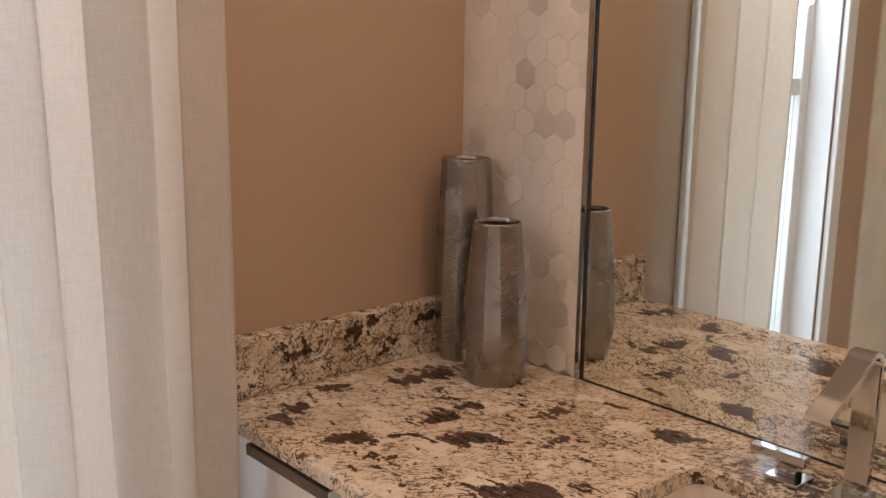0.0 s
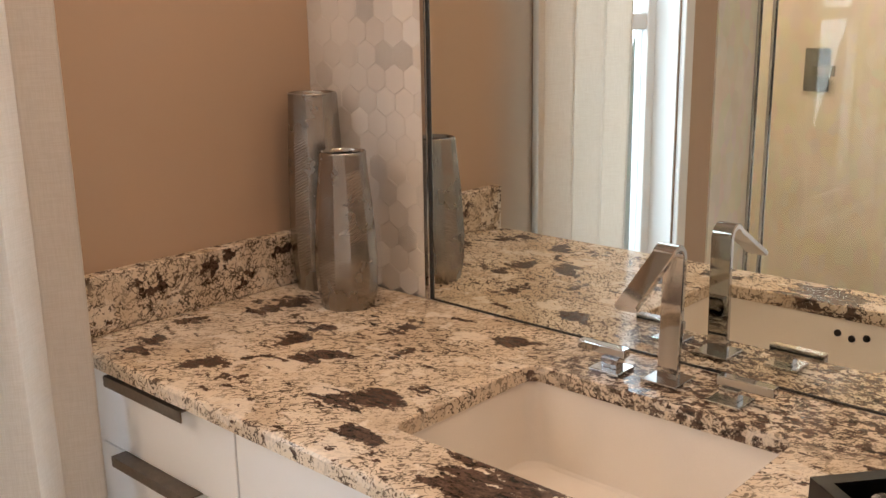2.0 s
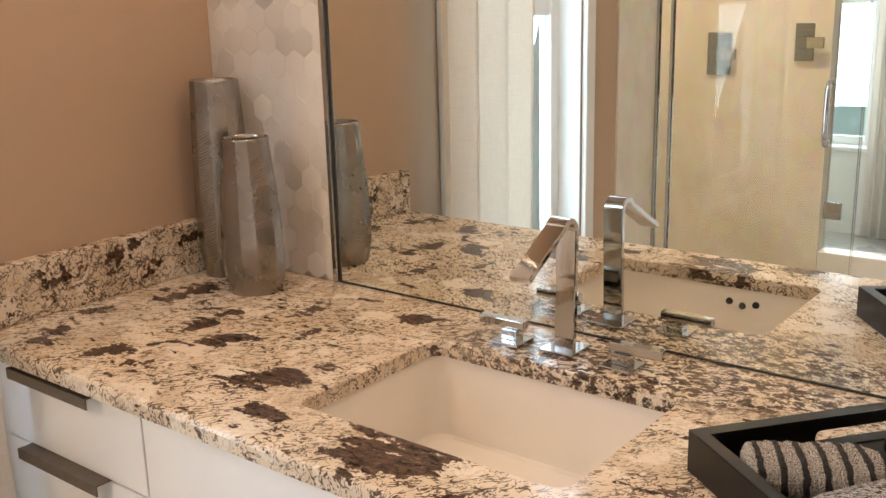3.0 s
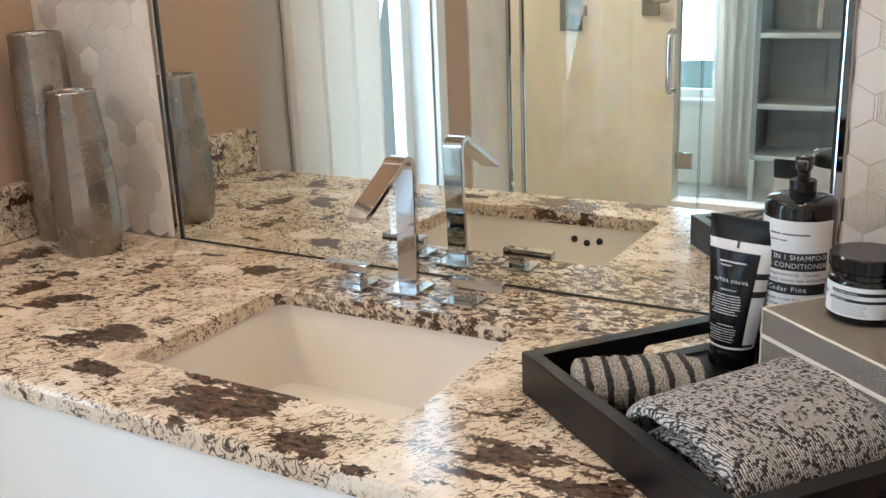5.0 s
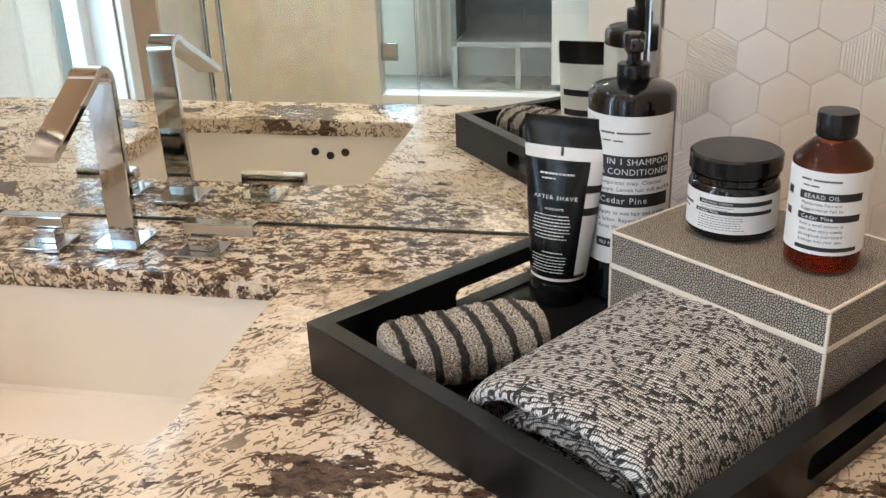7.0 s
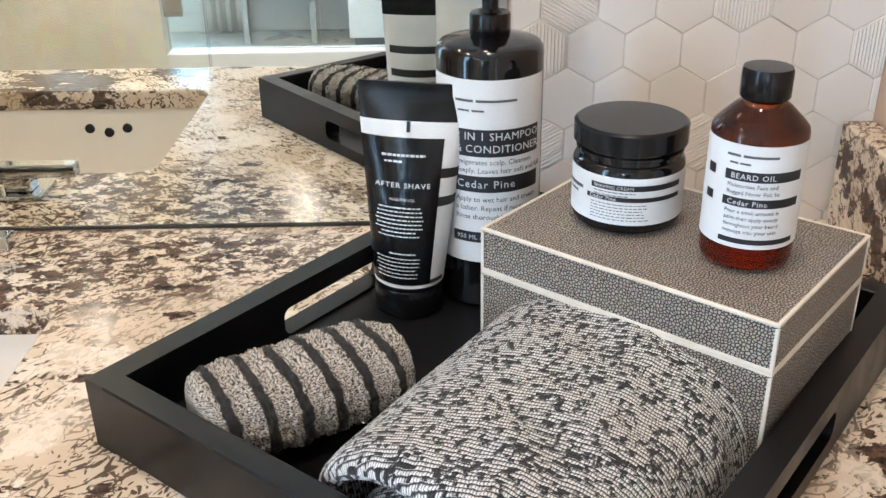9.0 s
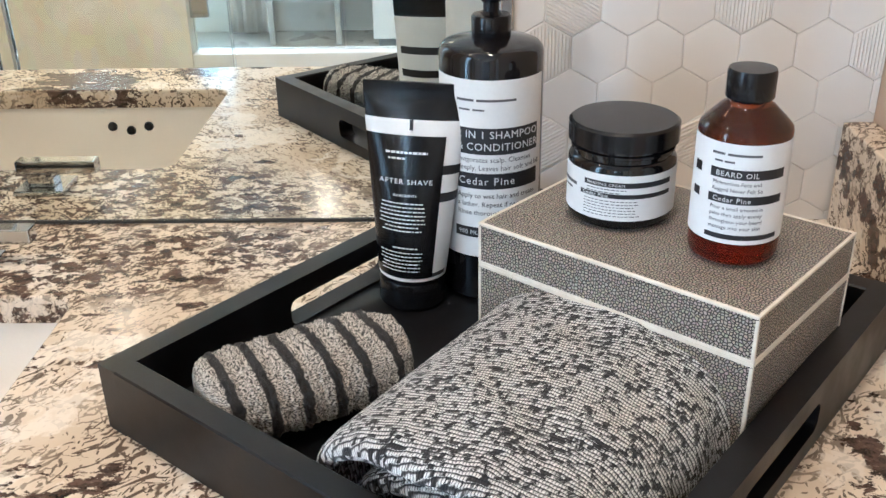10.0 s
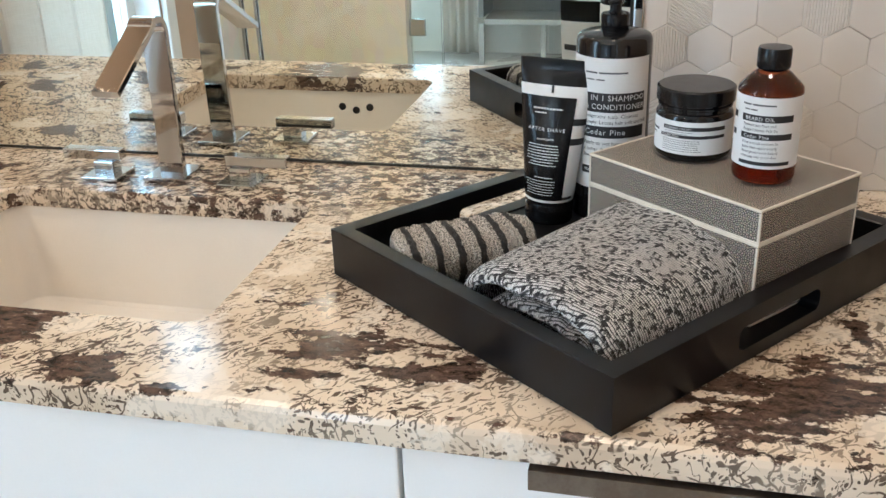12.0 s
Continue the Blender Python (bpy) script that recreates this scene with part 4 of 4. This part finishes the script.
for i in range(6):
    w = rnd.uniform(0.013, 0.0155)
    rows.append((-0.006 - w, -0.006 + w, 0.0520 - i * 0.0031, 0.0528 - i * 0.0031))
for i, row_ in enumerate(rows):
    part("line_of_print", on_tube(bars(ticks(*row_, i)), 0.0010), WHITE_INK, lab, "white line of small print")

lab = part("back_label", tube_patch(98, 262, 0.0275, 0.158, 0.0004), PAPER, tube, "white back label", 60)
for z0, z1 in ((0.118, 0.126), (0.093, 0.101), (0.045, 0.049)):
    part("printed_band", tube_patch(120, 240, z0, z1, 0.0008), INK, lab, "black printed band")
for i in range(9):
    part("text_bar", tube_patch(130, 230 - (i * 37) % 24, 0.0865 - i * 0.0042, 0.0880 - i * 0.0042, 0.0008), GREY_INK, lab, "grey line of print")

# ---- jar ----
JR = Matrix.Translation((0.3995, -0.250, BOX_TOP)) @ pose(0, 0, 0, 0, 0, -26) @ Matrix.Diagonal((1.03, 1.03, 0.92, 1))
R = 0.0345
jar = thing("jar", JR, "squat black jar of shaving cream with a white label", "jar")
part("jar_body", lathe([(0, 0.0003), (R - 0.004, 0.0003), (R - 0.001, 0.003), (R, 0.007), (R, 0.045), (R - 0.0010, 0.0475), (R - 0.0030, 0.0490), (R - 0.0030, 0.0520), (R - 0.0012, 0.0530), (R - 0.0012, 0.0548), (R - 0.0030, 0.0556), (R - 0.0030, 0.0574), (0, 0.0574)], 72), BLACK_GLOSS, jar, smooth=40)
part("lid", lathe([(0, 0.0576), (R - 0.001, 0.0576), (R + 0.0006, 0.0584), (R + 0.0006, 0.0712), (R - 0.0015, 0.0728), (0, 0.0728)], 72), BLACK_CAP, jar, "flat black screw lid", 30)
lab = part("label", band(R, 0.0085, 0.0425, -85, 120), PAPER, jar, "white paper label with black bands", 60)
k = R + 0.0006
for row_ in [(-0.014, 0.046, 0.0335, 0.0375), (-0.017, 0.046, 0.0255, 0.0288)]:
    part("printed_band", bars([row_], bend=k), INK, lab, "black printed band")
for row_ in [(-0.040, -0.021, 0.0290, 0.0315), (-0.036, -0.026, 0.0250, 0.0265)]:
    part("brand_bar", bars([row_], bend=k), GREY_INK, lab, "grey printed bar")
letters("lettering", [("SHAVING CREAM", 0.0030, -0.012, 0.0345), ("Cedar Pine", 0.0036, -0.015, 0.0261)], lab, WHITE_INK, "white lettering", k + 0.0003, 1.1)
rows = [(-0.012, 0.014 - 0.004 * i, 0.0314 - i * 0.0022, 0.0321 - i * 0.0022) for i in range(2)]
rows += [(-0.014, rnd.uniform(0.019, 0.024), 0.0228 - i * 0.0022, 0.0234 - i * 0.0022) for i in range(6)]
for i, row_ in enumerate(rows):
    part("line_of_print", bars(ticks(*row_, 40 + i), bend=k), GREY_INK, lab, "grey line of small print")

# ---- beard oil ----
OL = Matrix.Translation((0.4605, -0.311, BOX_TOP)) @ pose(0, 0, 0, 0, 0, -28) @ Matrix.Diagonal((1.0, 1.0, 0.965, 1))
R = 0.0272
oil = thing("oil_bottle", OL, "amber bottle of beard oil with a black cap and white label", "bottle")
prof = [(0, 0.0003), (R - 0.004, 0.0003), (R - 0.001, 0.0025), (R, 0.006), (R, 0.0835), (R - 0.0006, 0.0862), (R - 0.003, 0.0890), (0.0150, 0.0985), (0.0122, 0.1005), (0.0118, 0.1020), (0, 0.1020)]
part("bottle_body", lathe(prof, 64), AMBER, oil, "translucent amber plastic", 40)
part("liquid", lathe([(0, 0.003), (R - 0.004, 0.003), (R - 0.0022, 0.0065), (R - 0.0022, 0.078), (0, 0.078)], 48), glass("amber_oil", (0.36, 0.06, 0.012), 0.0, 1.40), oil, "dark amber oil", 40)
cp = lathe([(0, 0.1022), (0.0136, 0.1022), (0.0141, 0.1032), (0.0141, 0.1180), (0.0134, 0.1200), (0, 0.1204)], 48)
part("cap", cp, BLACK_CAP, oil, "black screw cap", 35)
lab = part("label", band(R, 0.0165, 0.0810, -100, 105, steps=64), PAPER, oil, "white paper label with black bands", 60)
k = R + 0.0006
for row_ in [(-0.012, 0.034, 0.0590, 0.0652), (-0.012, 0.034, 0.0430, 0.0485), (-0.012, 0.034, 0.0195, 0.0228), (-0.026, -0.0195, 0.0590, 0.0652), (-0.026, -0.0195, 0.0430, 0.0485)]:
    part("printed_band", bars([row_], bend=k), INK, lab, "black printed band")
for row_ in [(-0.012, -0.004, 0.0735, 0.0750), (-0.0025, 0.017, 0.0735, 0.0750), (-0.010, -0.005, 0.0690, 0.0702), (-0.004, 0.002, 0.0690, 0.0702)]:
    part("brand_bar", bars([row_], bend=k), GREY_INK, lab, "grey printed bar")
letters("lettering", [("BEARD OIL", 0.0047, -0.0085, 0.0604), ("Cedar Pine", 0.0045, -0.009, 0.0442)], lab, WHITE_INK, "white lettering", k + 0.0003, 1.12)
letters("grey_lettering", [("Moisturizes Face and", 0.0034, -0.010, 0.0550), ("Rugged Never Felt So", 0.0034, -0.010, 0.0507),
                           ("Pour a small amount in", 0.0034, -0.010, 0.0388), ("palm then apply evenly", 0.0034, -0.010, 0.0346), ("throughout your beard", 0.0034, -0.010, 0.0304), ("massage into your skin", 0.0034, -0.010, 0.0262)], lab, GREY_INK, "grey lettering", k + 0.0001)


# ---- towels ----
def folded_towel():
    """Layers of terry laid over one another in an arch; local x across the fold, y along it."""
    W, L = 0.176, 0.205
    bms = []
    for lay, (w, h, th, z0) in enumerate(((W, 0.068, 0.014, 0.0), (W * 0.72, 0.040, 0.013, 0.0), (W * 0.40, 0.018, 0.008, 0.0))):
        nu, nv = 110, 340
        outline = []
        for i in range(nu):
            s = i / (nu - 1)
            half = nu // 2
            if i < half:
                t_, o = i / (half - 1), 1
            else:
                t_, o = 1 - (i - half) / (nu - half - 1), 0
            a = math.pi * (1 - t_)
            ww, hh = w / 2 - (0 if o else th), h - (0 if o else th)
            px = ww * math.copysign(abs(math.cos(a)) ** 0.75, math.cos(a))
            pz = hh * math.sin(a) ** 0.62
            outline.append((px, pz))
        arc = [0.0]
        for p, q in zip(outline, outline[1:]):
            arc.append(arc[-1] + math.dist(p, q))

        def fn(i, j, lay=lay, outline=outline):
            v = j / (nv - 1)
            px, pz = outline[i % nu]
            ox, oz = outline[nu - 1 - i % nu]
            q_ = min(v, 1 - v) / 0.035
            q_ = math.sqrt(max(0.0, 1 - (1 - q_) ** 2)) if q_ < 1 else 1.0
            px, pz = (px + ox) / 2 + (px - ox) / 2 * q_, (pz + oz) / 2 + (pz - oz) / 2 * q_
            y = v * (L - 0.006 * lay) + 0.004 * lay
            rise = 0.94 + 0.20 * v ** 0.8 - 0.10 * max(0, v - 0.9) * 10 * 0.6
            skew = -0.012 * v
            end = min(1.0, 0.93 + 0.07 * min(v, 1 - v) * 14)
            nz = noise.noise(Vector((px * 30, y * 30, lay * 5.0))) * 0.004
            return (px * (1.0 + 0.06 * v) + skew + nz, y + 0.006 * math.sin(px * 20 + lay), max(0.0, pz * rise * end + (nz if pz > 0.006 else 0)))
        b = grid_bm(nu, nv, fn, uv=lambda i, j, arc=arc, lay=lay: (arc[i % len(arc)] + lay * 0.5, j / (nv - 1) * L), closed=True)
        bms.append(b)
    return bms


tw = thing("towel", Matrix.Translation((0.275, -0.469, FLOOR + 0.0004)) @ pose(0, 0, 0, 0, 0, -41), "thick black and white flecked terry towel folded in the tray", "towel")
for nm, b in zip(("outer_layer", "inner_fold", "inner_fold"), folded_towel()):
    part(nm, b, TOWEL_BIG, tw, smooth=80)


def roll_towel():
    """A small soft towel folded into a cushion; stripes run across it."""
    Lx, Wy, H = 0.140, 0.084, 0.044
    nu, nv = 160, 90

    def fn(i, j):
        u, a = i / (nu - 1), 2 * math.pi * j / (nv - 1)
        x = (u - 0.5) * Lx
        e = max(0.0, 1 - abs(2 * u - 1) ** 7) ** 0.5
        e = 0.25 + 0.75 * e
        cy = math.copysign(abs(math.cos(a)) ** 0.7, math.cos(a))
        cz = math.copysign(abs(math.sin(a)) ** 0.8, math.sin(a))
        n_ = noise.noise(Vector((x * 60, cy * 3, cz * 3))) * 0.0012 + 0.0030 * noise.noise(Vector((x * 520, cy * 21, cz * 21)))
        groove = -0.0012 if 0.62 < ((x / 0.0215) % 1) < 0.97 else 0.0
        return (x, cy * (Wy / 2 + groove + n_) * e, H / 2 + cz * (H / 2 + groove + n_) * (0.8 + 0.2 * e) * (1.0 if cz > 0 else 0.97))
    b = grid_bm(nu, nv, fn, uv=lambda i, j: (i / (nu - 1) * Lx + 0.0, j / (nv - 1) * 0.22))
    bmesh.ops.remove_doubles(b, verts=b.verts, dist=0.00002)
    bmesh.ops.holes_fill(b, edges=[e for e in b.edges if e.is_boundary])
    return b


ts = tagged(mesh_ob("hand_towel", roll_towel(), TOWEL_STRIPED, 80), "small grey terry towel with dark stripes, folded in the tray", "towel")
ts.matrix_world = Matrix.Translation((0.188, -0.321, FLOOR + 0.0016)) @ pose(0, 0, 0, 0, 0, 30)

# ---- shower and far end ----
GY = -2.0
panel = thing("shower_screen", Matrix(), "fixed clear glass strip in thin metal channels beside the shower door", "shower screen")
p = part("pane", box(XL + 0.020, XL + 0.058, GY - 0.005, GY + 0.005, 0.02, 2.1), CLEAR, panel)
p.visible_shadow = False
for x in (XL + 0.012, XL + 0.066):
    part("channel", box(x - 0.006, x + 0.006, GY - 0.012, GY + 0.012, 0.012, 2.12, 0.002), CHROME, panel)
sdoor = thing("shower_door", Matrix(), "clear glass shower door with a chrome pull handle", "shower door")
p = part("pane", box(XL + 0.074, -0.402, GY - 0.005, GY + 0.005, 0.02, 2.1), CLEAR, sdoor)
p.visible_shadow = False
part("edge_seal", box(-0.401, -0.396, GY - 0.006, GY + 0.006, 0.02, 2.1), CLEAR, sdoor, "clear edge seal")
inner = thing("glass_door", Matrix(), "clear inner glass door hinged on the stone wall end", "glass door")
p = part("pane", box(-0.945, -0.26, STONE_Y - 0.065, STONE_Y - 0.055, 0.165, 2.1), CLEAR, inner)
p.visible_shadow = False
for z in (0.315, 1.75):
    part("hinge", box(-0.953, -0.87, STONE_Y - 0.075, STONE_Y - 0.045, z, z + 0.085, 0.003), CHROME, inner, "square chrome hinge")
screen = thing("shower_screen", Matrix(), "fixed clear glass panel on the white curb", "shower screen")
p = part("pane", box(-0.25, 0.045, STONE_Y - 0.065, STONE_Y - 0.055, 0.162, 2.1), CLEAR, screen)
p.visible_shadow = False
tagged(mesh_ob("shower_curb", box(-0.953, 0.054, STONE_Y - 0.12, STONE_Y, 0.0005, 0.158, 0.006), TRIM_WHITE), "white stone curb under the inner glass door", "curb", kind="structure")


def pull(x, y, z0, z1, out):
    """A bow handle of round bar."""
    cu = bpy.data.curves.new("pull", "CURVE")
    cu.dimensions, cu.bevel_depth, cu.bevel_resolution = "3D", 0.011, 4
    sp = cu.splines.new("POLY")
    pts = [(x, y, z0), (x, y + out * 0.6, z0)]
    pts += [(x, y + out * (0.6 + 0.4 * math.sin(a)), z0 + 0.03 * (1 - math.cos(a))) for a in (0.5, 1.0, 1.57)]
    pts += [(x, y + out * (0.6 + 0.4 * math.sin(a)), z1 - 0.03 * (1 - math.cos(a))) for a in (1.57, 1.0, 0.5)]
    pts += [(x, y + out * 0.6, z1), (x, y, z1)]
    sp.points.add(len(pts) - 1)
    for q, c in zip(sp.points, pts):
        q.co = (*c, 1)
    ob = new("pull", cu)
    me = bpy.data.meshes.new_from_object(ob.evaluated_get(bpy.context.evaluated_depsgraph_get()))
    bpy.data.objects.remove(ob)
    b = bmesh.new()
    b.from_mesh(me)
    bpy.data.meshes.remove(me)
    return b


part("handle", pull(-0.495, GY + 0.006, 0.925, 1.125, 0.05), CHROME, sdoor, "chrome bow handle", 50)
part("handle", pull(-0.290, STONE_Y - 0.054, 1.02, 1.24, 0.05), CHROME, inner, "chrome bow handle", 50)
for x, z, w, h in ((-1.50, 1.110, 0.062, 0.104), (-1.08, 1.17, 0.045, 0.088)):
    vv = thing("shower_valve", Matrix.Translation((x, STONE_Y, z)), "square chrome shower valve with a lever", "shower valve", "valves on the shower wall")
    part("plate", box(-w, w, 0.0003, 0.010, -h, h, 0.003), CHROME_DARKENED, vv)
    part("knob", box(-0.028, 0.028, 0.010, 0.055, -0.028, 0.028, 0.004), CHROME_DARKENED, vv)
    part("lever", box(0.02, 0.105, 0.042, 0.055, -0.026, 0.026, 0.003), CHROME, vv)
shelf = thing("shelf_unit", Matrix.Translation((-0.36, -4.58, 0)), "dark grey open shelving unit on legs with pale shelf edges", "shelf unit")
part("back_panel", box(-0.39, 0.40, 0.0, 0.02, 0.24, 1.9), SHELF_DARK, shelf)
for x in (-0.39, 0.37):
    part("side_panel", box(x, x + 0.03, 0.0205, 0.30, 0.27, 1.9, 0.002), SHELF_DARK, shelf)
for x in (-0.39, -0.035, 0.37):
    part("leg", box(x, x + 0.03, 0.27, 0.30, 0.0005, 0.233, 0.002), SHELF_EDGE, shelf, "pale grey leg")
for z in (0.235, 0.525, 0.91, 1.40, 1.87):
    sf = part("shelf", box(-0.359, 0.369, 0.021, 0.30, z, z + 0.025), SHELF_DARK, shelf)
    part("shelf_edge", box(-0.359, 0.369, 0.301, 0.310, z - 0.002, z + 0.028, 0.002), SHELF_EDGE, sf, "pale shelf edge")
side = thing("low_cabinet", Matrix.Translation((-0.18, -4.10, 0)), "white cabinet on a recessed plinth by the inner door", "cabinet")
part("body", box(0.03, 0.24, 0.0, 0.28, 0.14, 0.82, 0.003), LACQUER, side)
part("plinth", box(0.05, 0.22, 0.02, 0.22, 0.0005, 0.1395), SHELF_DARK, side, "dark recessed plinth")
part("door", box(0.032, 0.238, 0.2805, 0.298, 0.145, 0.815, 0.002), LACQUER, side)
door = thing("panel_door", Matrix.Translation((XR - 0.001, -2.35, 0.0)), "white painted panelled door in the side wall", "door")
part("leaf", box(-0.035, 0.0, 0, 0.80, 0.008, 2.05, 0.002), TRIM_WHITE, door)
for z0, z1 in ((0.25, 0.95), (1.10, 1.90)):
    b = bmesh.new()
    for y0, y1, a, c in ((0.13, 0.67, z0, z0 + 0.025), (0.13, 0.67, z1 - 0.025, z1), (0.13, 0.155, z0 + 0.025, z1 - 0.025), (0.645, 0.67, z0 + 0.025, z1 - 0.025)):
        box(-0.050, -0.0352, y0, y1, a, c, 0.004, bm=b)
    part("panel_moulding", b, TRIM_WHITE, door)
part("door_handle", pull(-0.036, 0.72, 0.95, 1.10, 0.0), CHROME, door)
# the last fitting is assumed, to go with the added shower lamp
for x, y in ((-0.62, -0.42), (0.28, -0.42), (-0.45, -3.90), (-1.15, -2.65)):
    cl = thing("ceiling_light", Matrix.Translation((x, y, TOP)), "small recessed white ceiling light, lit", "ceiling light", "recessed ceiling lights")
    part("trim_ring", lathe([(0.055, -0.0005), (0.075, -0.0005), (0.078, -0.004), (0.06, -0.008), (0.055, -0.006)], 32), TRIM_WHITE, cl)
    part("diffuser", lathe([(0, -0.004), (0.055, -0.004), (0.055, -0.001), (0, -0.001)], 32), LAMP_GLOW, cl)

# ---- hexagon tiles ----
HW = 0.0494
HR = HW / math.sqrt(3)


def hex_mesh(name, ribs):
    """One tile, face towards -y; ribs: None, or the direction of its grooves in degrees."""
    b = bmesh.new()
    r, th, e = HR - 0.00012, 0.0055, 0.0009

    def ring(rad, y):
        return [b.verts.new((rad * math.sin(radians(60 * k)), y, rad * math.cos(radians(60 * k)))) for k in range(6)]
    a, c, d_ = ring(r, 0.0), ring(r, -th + e), ring(r - e, -th)
    for p_, q_ in ((a, c), (c, d_)):
        for k in range(6):
            b.faces.new([p_[k], p_[(k + 1) % 6], q_[(k + 1) % 6], q_[k]])
    b.faces.new(d_)
    if ribs is not None:
        # raised fine ribs across the face
        ang = radians(ribs)
        dx, dz = math.cos(ang), math.sin(ang)
        for k in range(-8, 9):
            off = k * 0.0031
            # half length of the chord of the hexagon at this offset
            ts_ = []
            for m_ in range(6):
                nx, nz = math.sin(radians(60 * m_ + 30)), math.cos(radians(60 * m_ + 30))
                den = dx * nx + dz * nz
                base = (r - e) * math.cos(radians(30)) - 0.0012 - off * (-dz * nx + dx * nz)
                if abs(den) > 1e-6:
                    ts_.append((base / den, den > 0))
                elif base < 0:
                    ts_ += [(-1, True), (1, False)]
            hi = min(t_ for t_, up in ts_ if up)
            lo = max(t_ for t_, up in ts_ if not up)
            if hi - lo < 0.006:
                continue
            cx, cz = -dz * off, dx * off
            pr = [(-0.0011, -th + 0.0001), (0.0, -th - 0.0012), (0.0011, -th + 0.0001)]
            e0 = [b.verts.new((cx + dx * lo - dz * w_, y_, cz + dz * lo + dx * w_)) for w_, y_ in pr]
            e1 = [b.verts.new((cx + dx * hi - dz * w_, y_, cz + dz * hi + dx * w_)) for w_, y_ in pr]
            b.faces.new([e0[0], e1[0], e1[1], e0[1]])
            b.faces.new([e0[1], e1[1], e1[2], e0[2]])
    me = bpy.data.meshes.new(name)
    bmesh.ops.recalc_face_normals(b, faces=b.faces)
    b.to_mesh(me)
    b.free()
    me.materials.append(TILE_PLAIN)
    return me


HEX = [hex_mesh("tile", None)] + [hex_mesh("ribbed_tile", a) for a in (30, 90, 150)]
# ribbed tiles beside the bottles: row and column from the field's first tile, and the run of their ribs
RIBBED = {(1, -2): 3, (0, -2): 2, (1, 1): 2, (0, 4): 2, (-2, 1): 1, (-2, -2): 1, (3, -2): 2, (2, 2): 3, (4, 0): 1, (3, 1): 3, (5, -2): 3}
rnd = random.Random(21)
rest = bmesh.new()


def clipped(me, x, z, x0, x1):
    """A cut tile at the border of the field."""
    b = bmesh.new()
    b.from_mesh(me)
    for px, nx in ((x0 - x, -1), (x1 - x, 1)):
        g = b.verts[:] + b.edges[:] + b.faces[:]
        r_ = bmesh.ops.bisect_plane(b, geom=g, plane_co=(px, 0, 0), plane_no=(nx, 0, 0), clear_outer=True)
        ed = [e for e in r_["geom_cut"] if isinstance(e, bmesh.types.BMEdge)]
        bmesh.ops.holes_fill(b, edges=ed)
    m = bpy.data.meshes.new("cut_tile")
    b.to_mesh(m)
    b.free()
    m.materials.append(TILE_PLAIN)
    return m


for x0, x1, cx, cz in ((XL + 0.0006, MX0 - 0.0006, -0.886, 1.396), (MX1 + 0.0006, XR - 0.0006, 0.464, 1.065)):
    r0, r1 = int((SLAB_TOP - cz) / (1.5 * HR)) - 1, int((2.15 - cz) / (1.5 * HR)) + 1
    for row in range(r0, r1 + 1):
        z = cz + row * 1.5 * HR
        if z - HR < SLAB_TOP - 0.045:
            continue
        for col in range(-14, 15):
            x = cx + (col + 0.5 * (row % 2)) * HW
            if x + HW / 2 < x0 + 0.003 or x - HW / 2 > x1 - 0.003:
                continue
            me = HEX[0] if rnd.random() < 0.80 else HEX[rnd.choice((1, 2, 3))]
            if cx > 0 and row < 6:
                me = HEX[RIBBED.get((row, col), 0)]
            whole = x - HW / 2 >= x0 and x + HW / 2 <= x1
            if not whole:
                me = clipped(me, x, z, x0, x1)
            if z - HR < SLAB_TOP:
                b = bmesh.new()
                b.from_mesh(me)
                g = b.verts[:] + b.edges[:] + b.faces[:]
                bmesh.ops.bisect_plane(b, geom=g, plane_co=(0, 0, SLAB_TOP + 0.0006 - z), plane_no=(0, 0, -1), clear_outer=True)
                me = bpy.data.meshes.new("cut_tile")
                b.to_mesh(me)
                b.free()
                me.materials.append(TILE_PLAIN)
                if not me.polygons:
                    continue
            if z < 1.62:
                o = new("tile", me)
                o.parent = wall_north
                o.location = (x, 0.0015 + rnd.uniform(-0.0003, 0.0003), z)
                o.rotation_euler = (rnd.uniform(-0.007, 0.007), 0, rnd.uniform(-0.007, 0.007))
            else:
                k2 = bmesh.new()
                k2.from_mesh(me)
                join(rest, k2, Matrix.Translation((x, 0.0015, z)))
o = part("upper_tiles", rest, TILE_PLAIN, wall_north)
o["kind"] = "stuff"
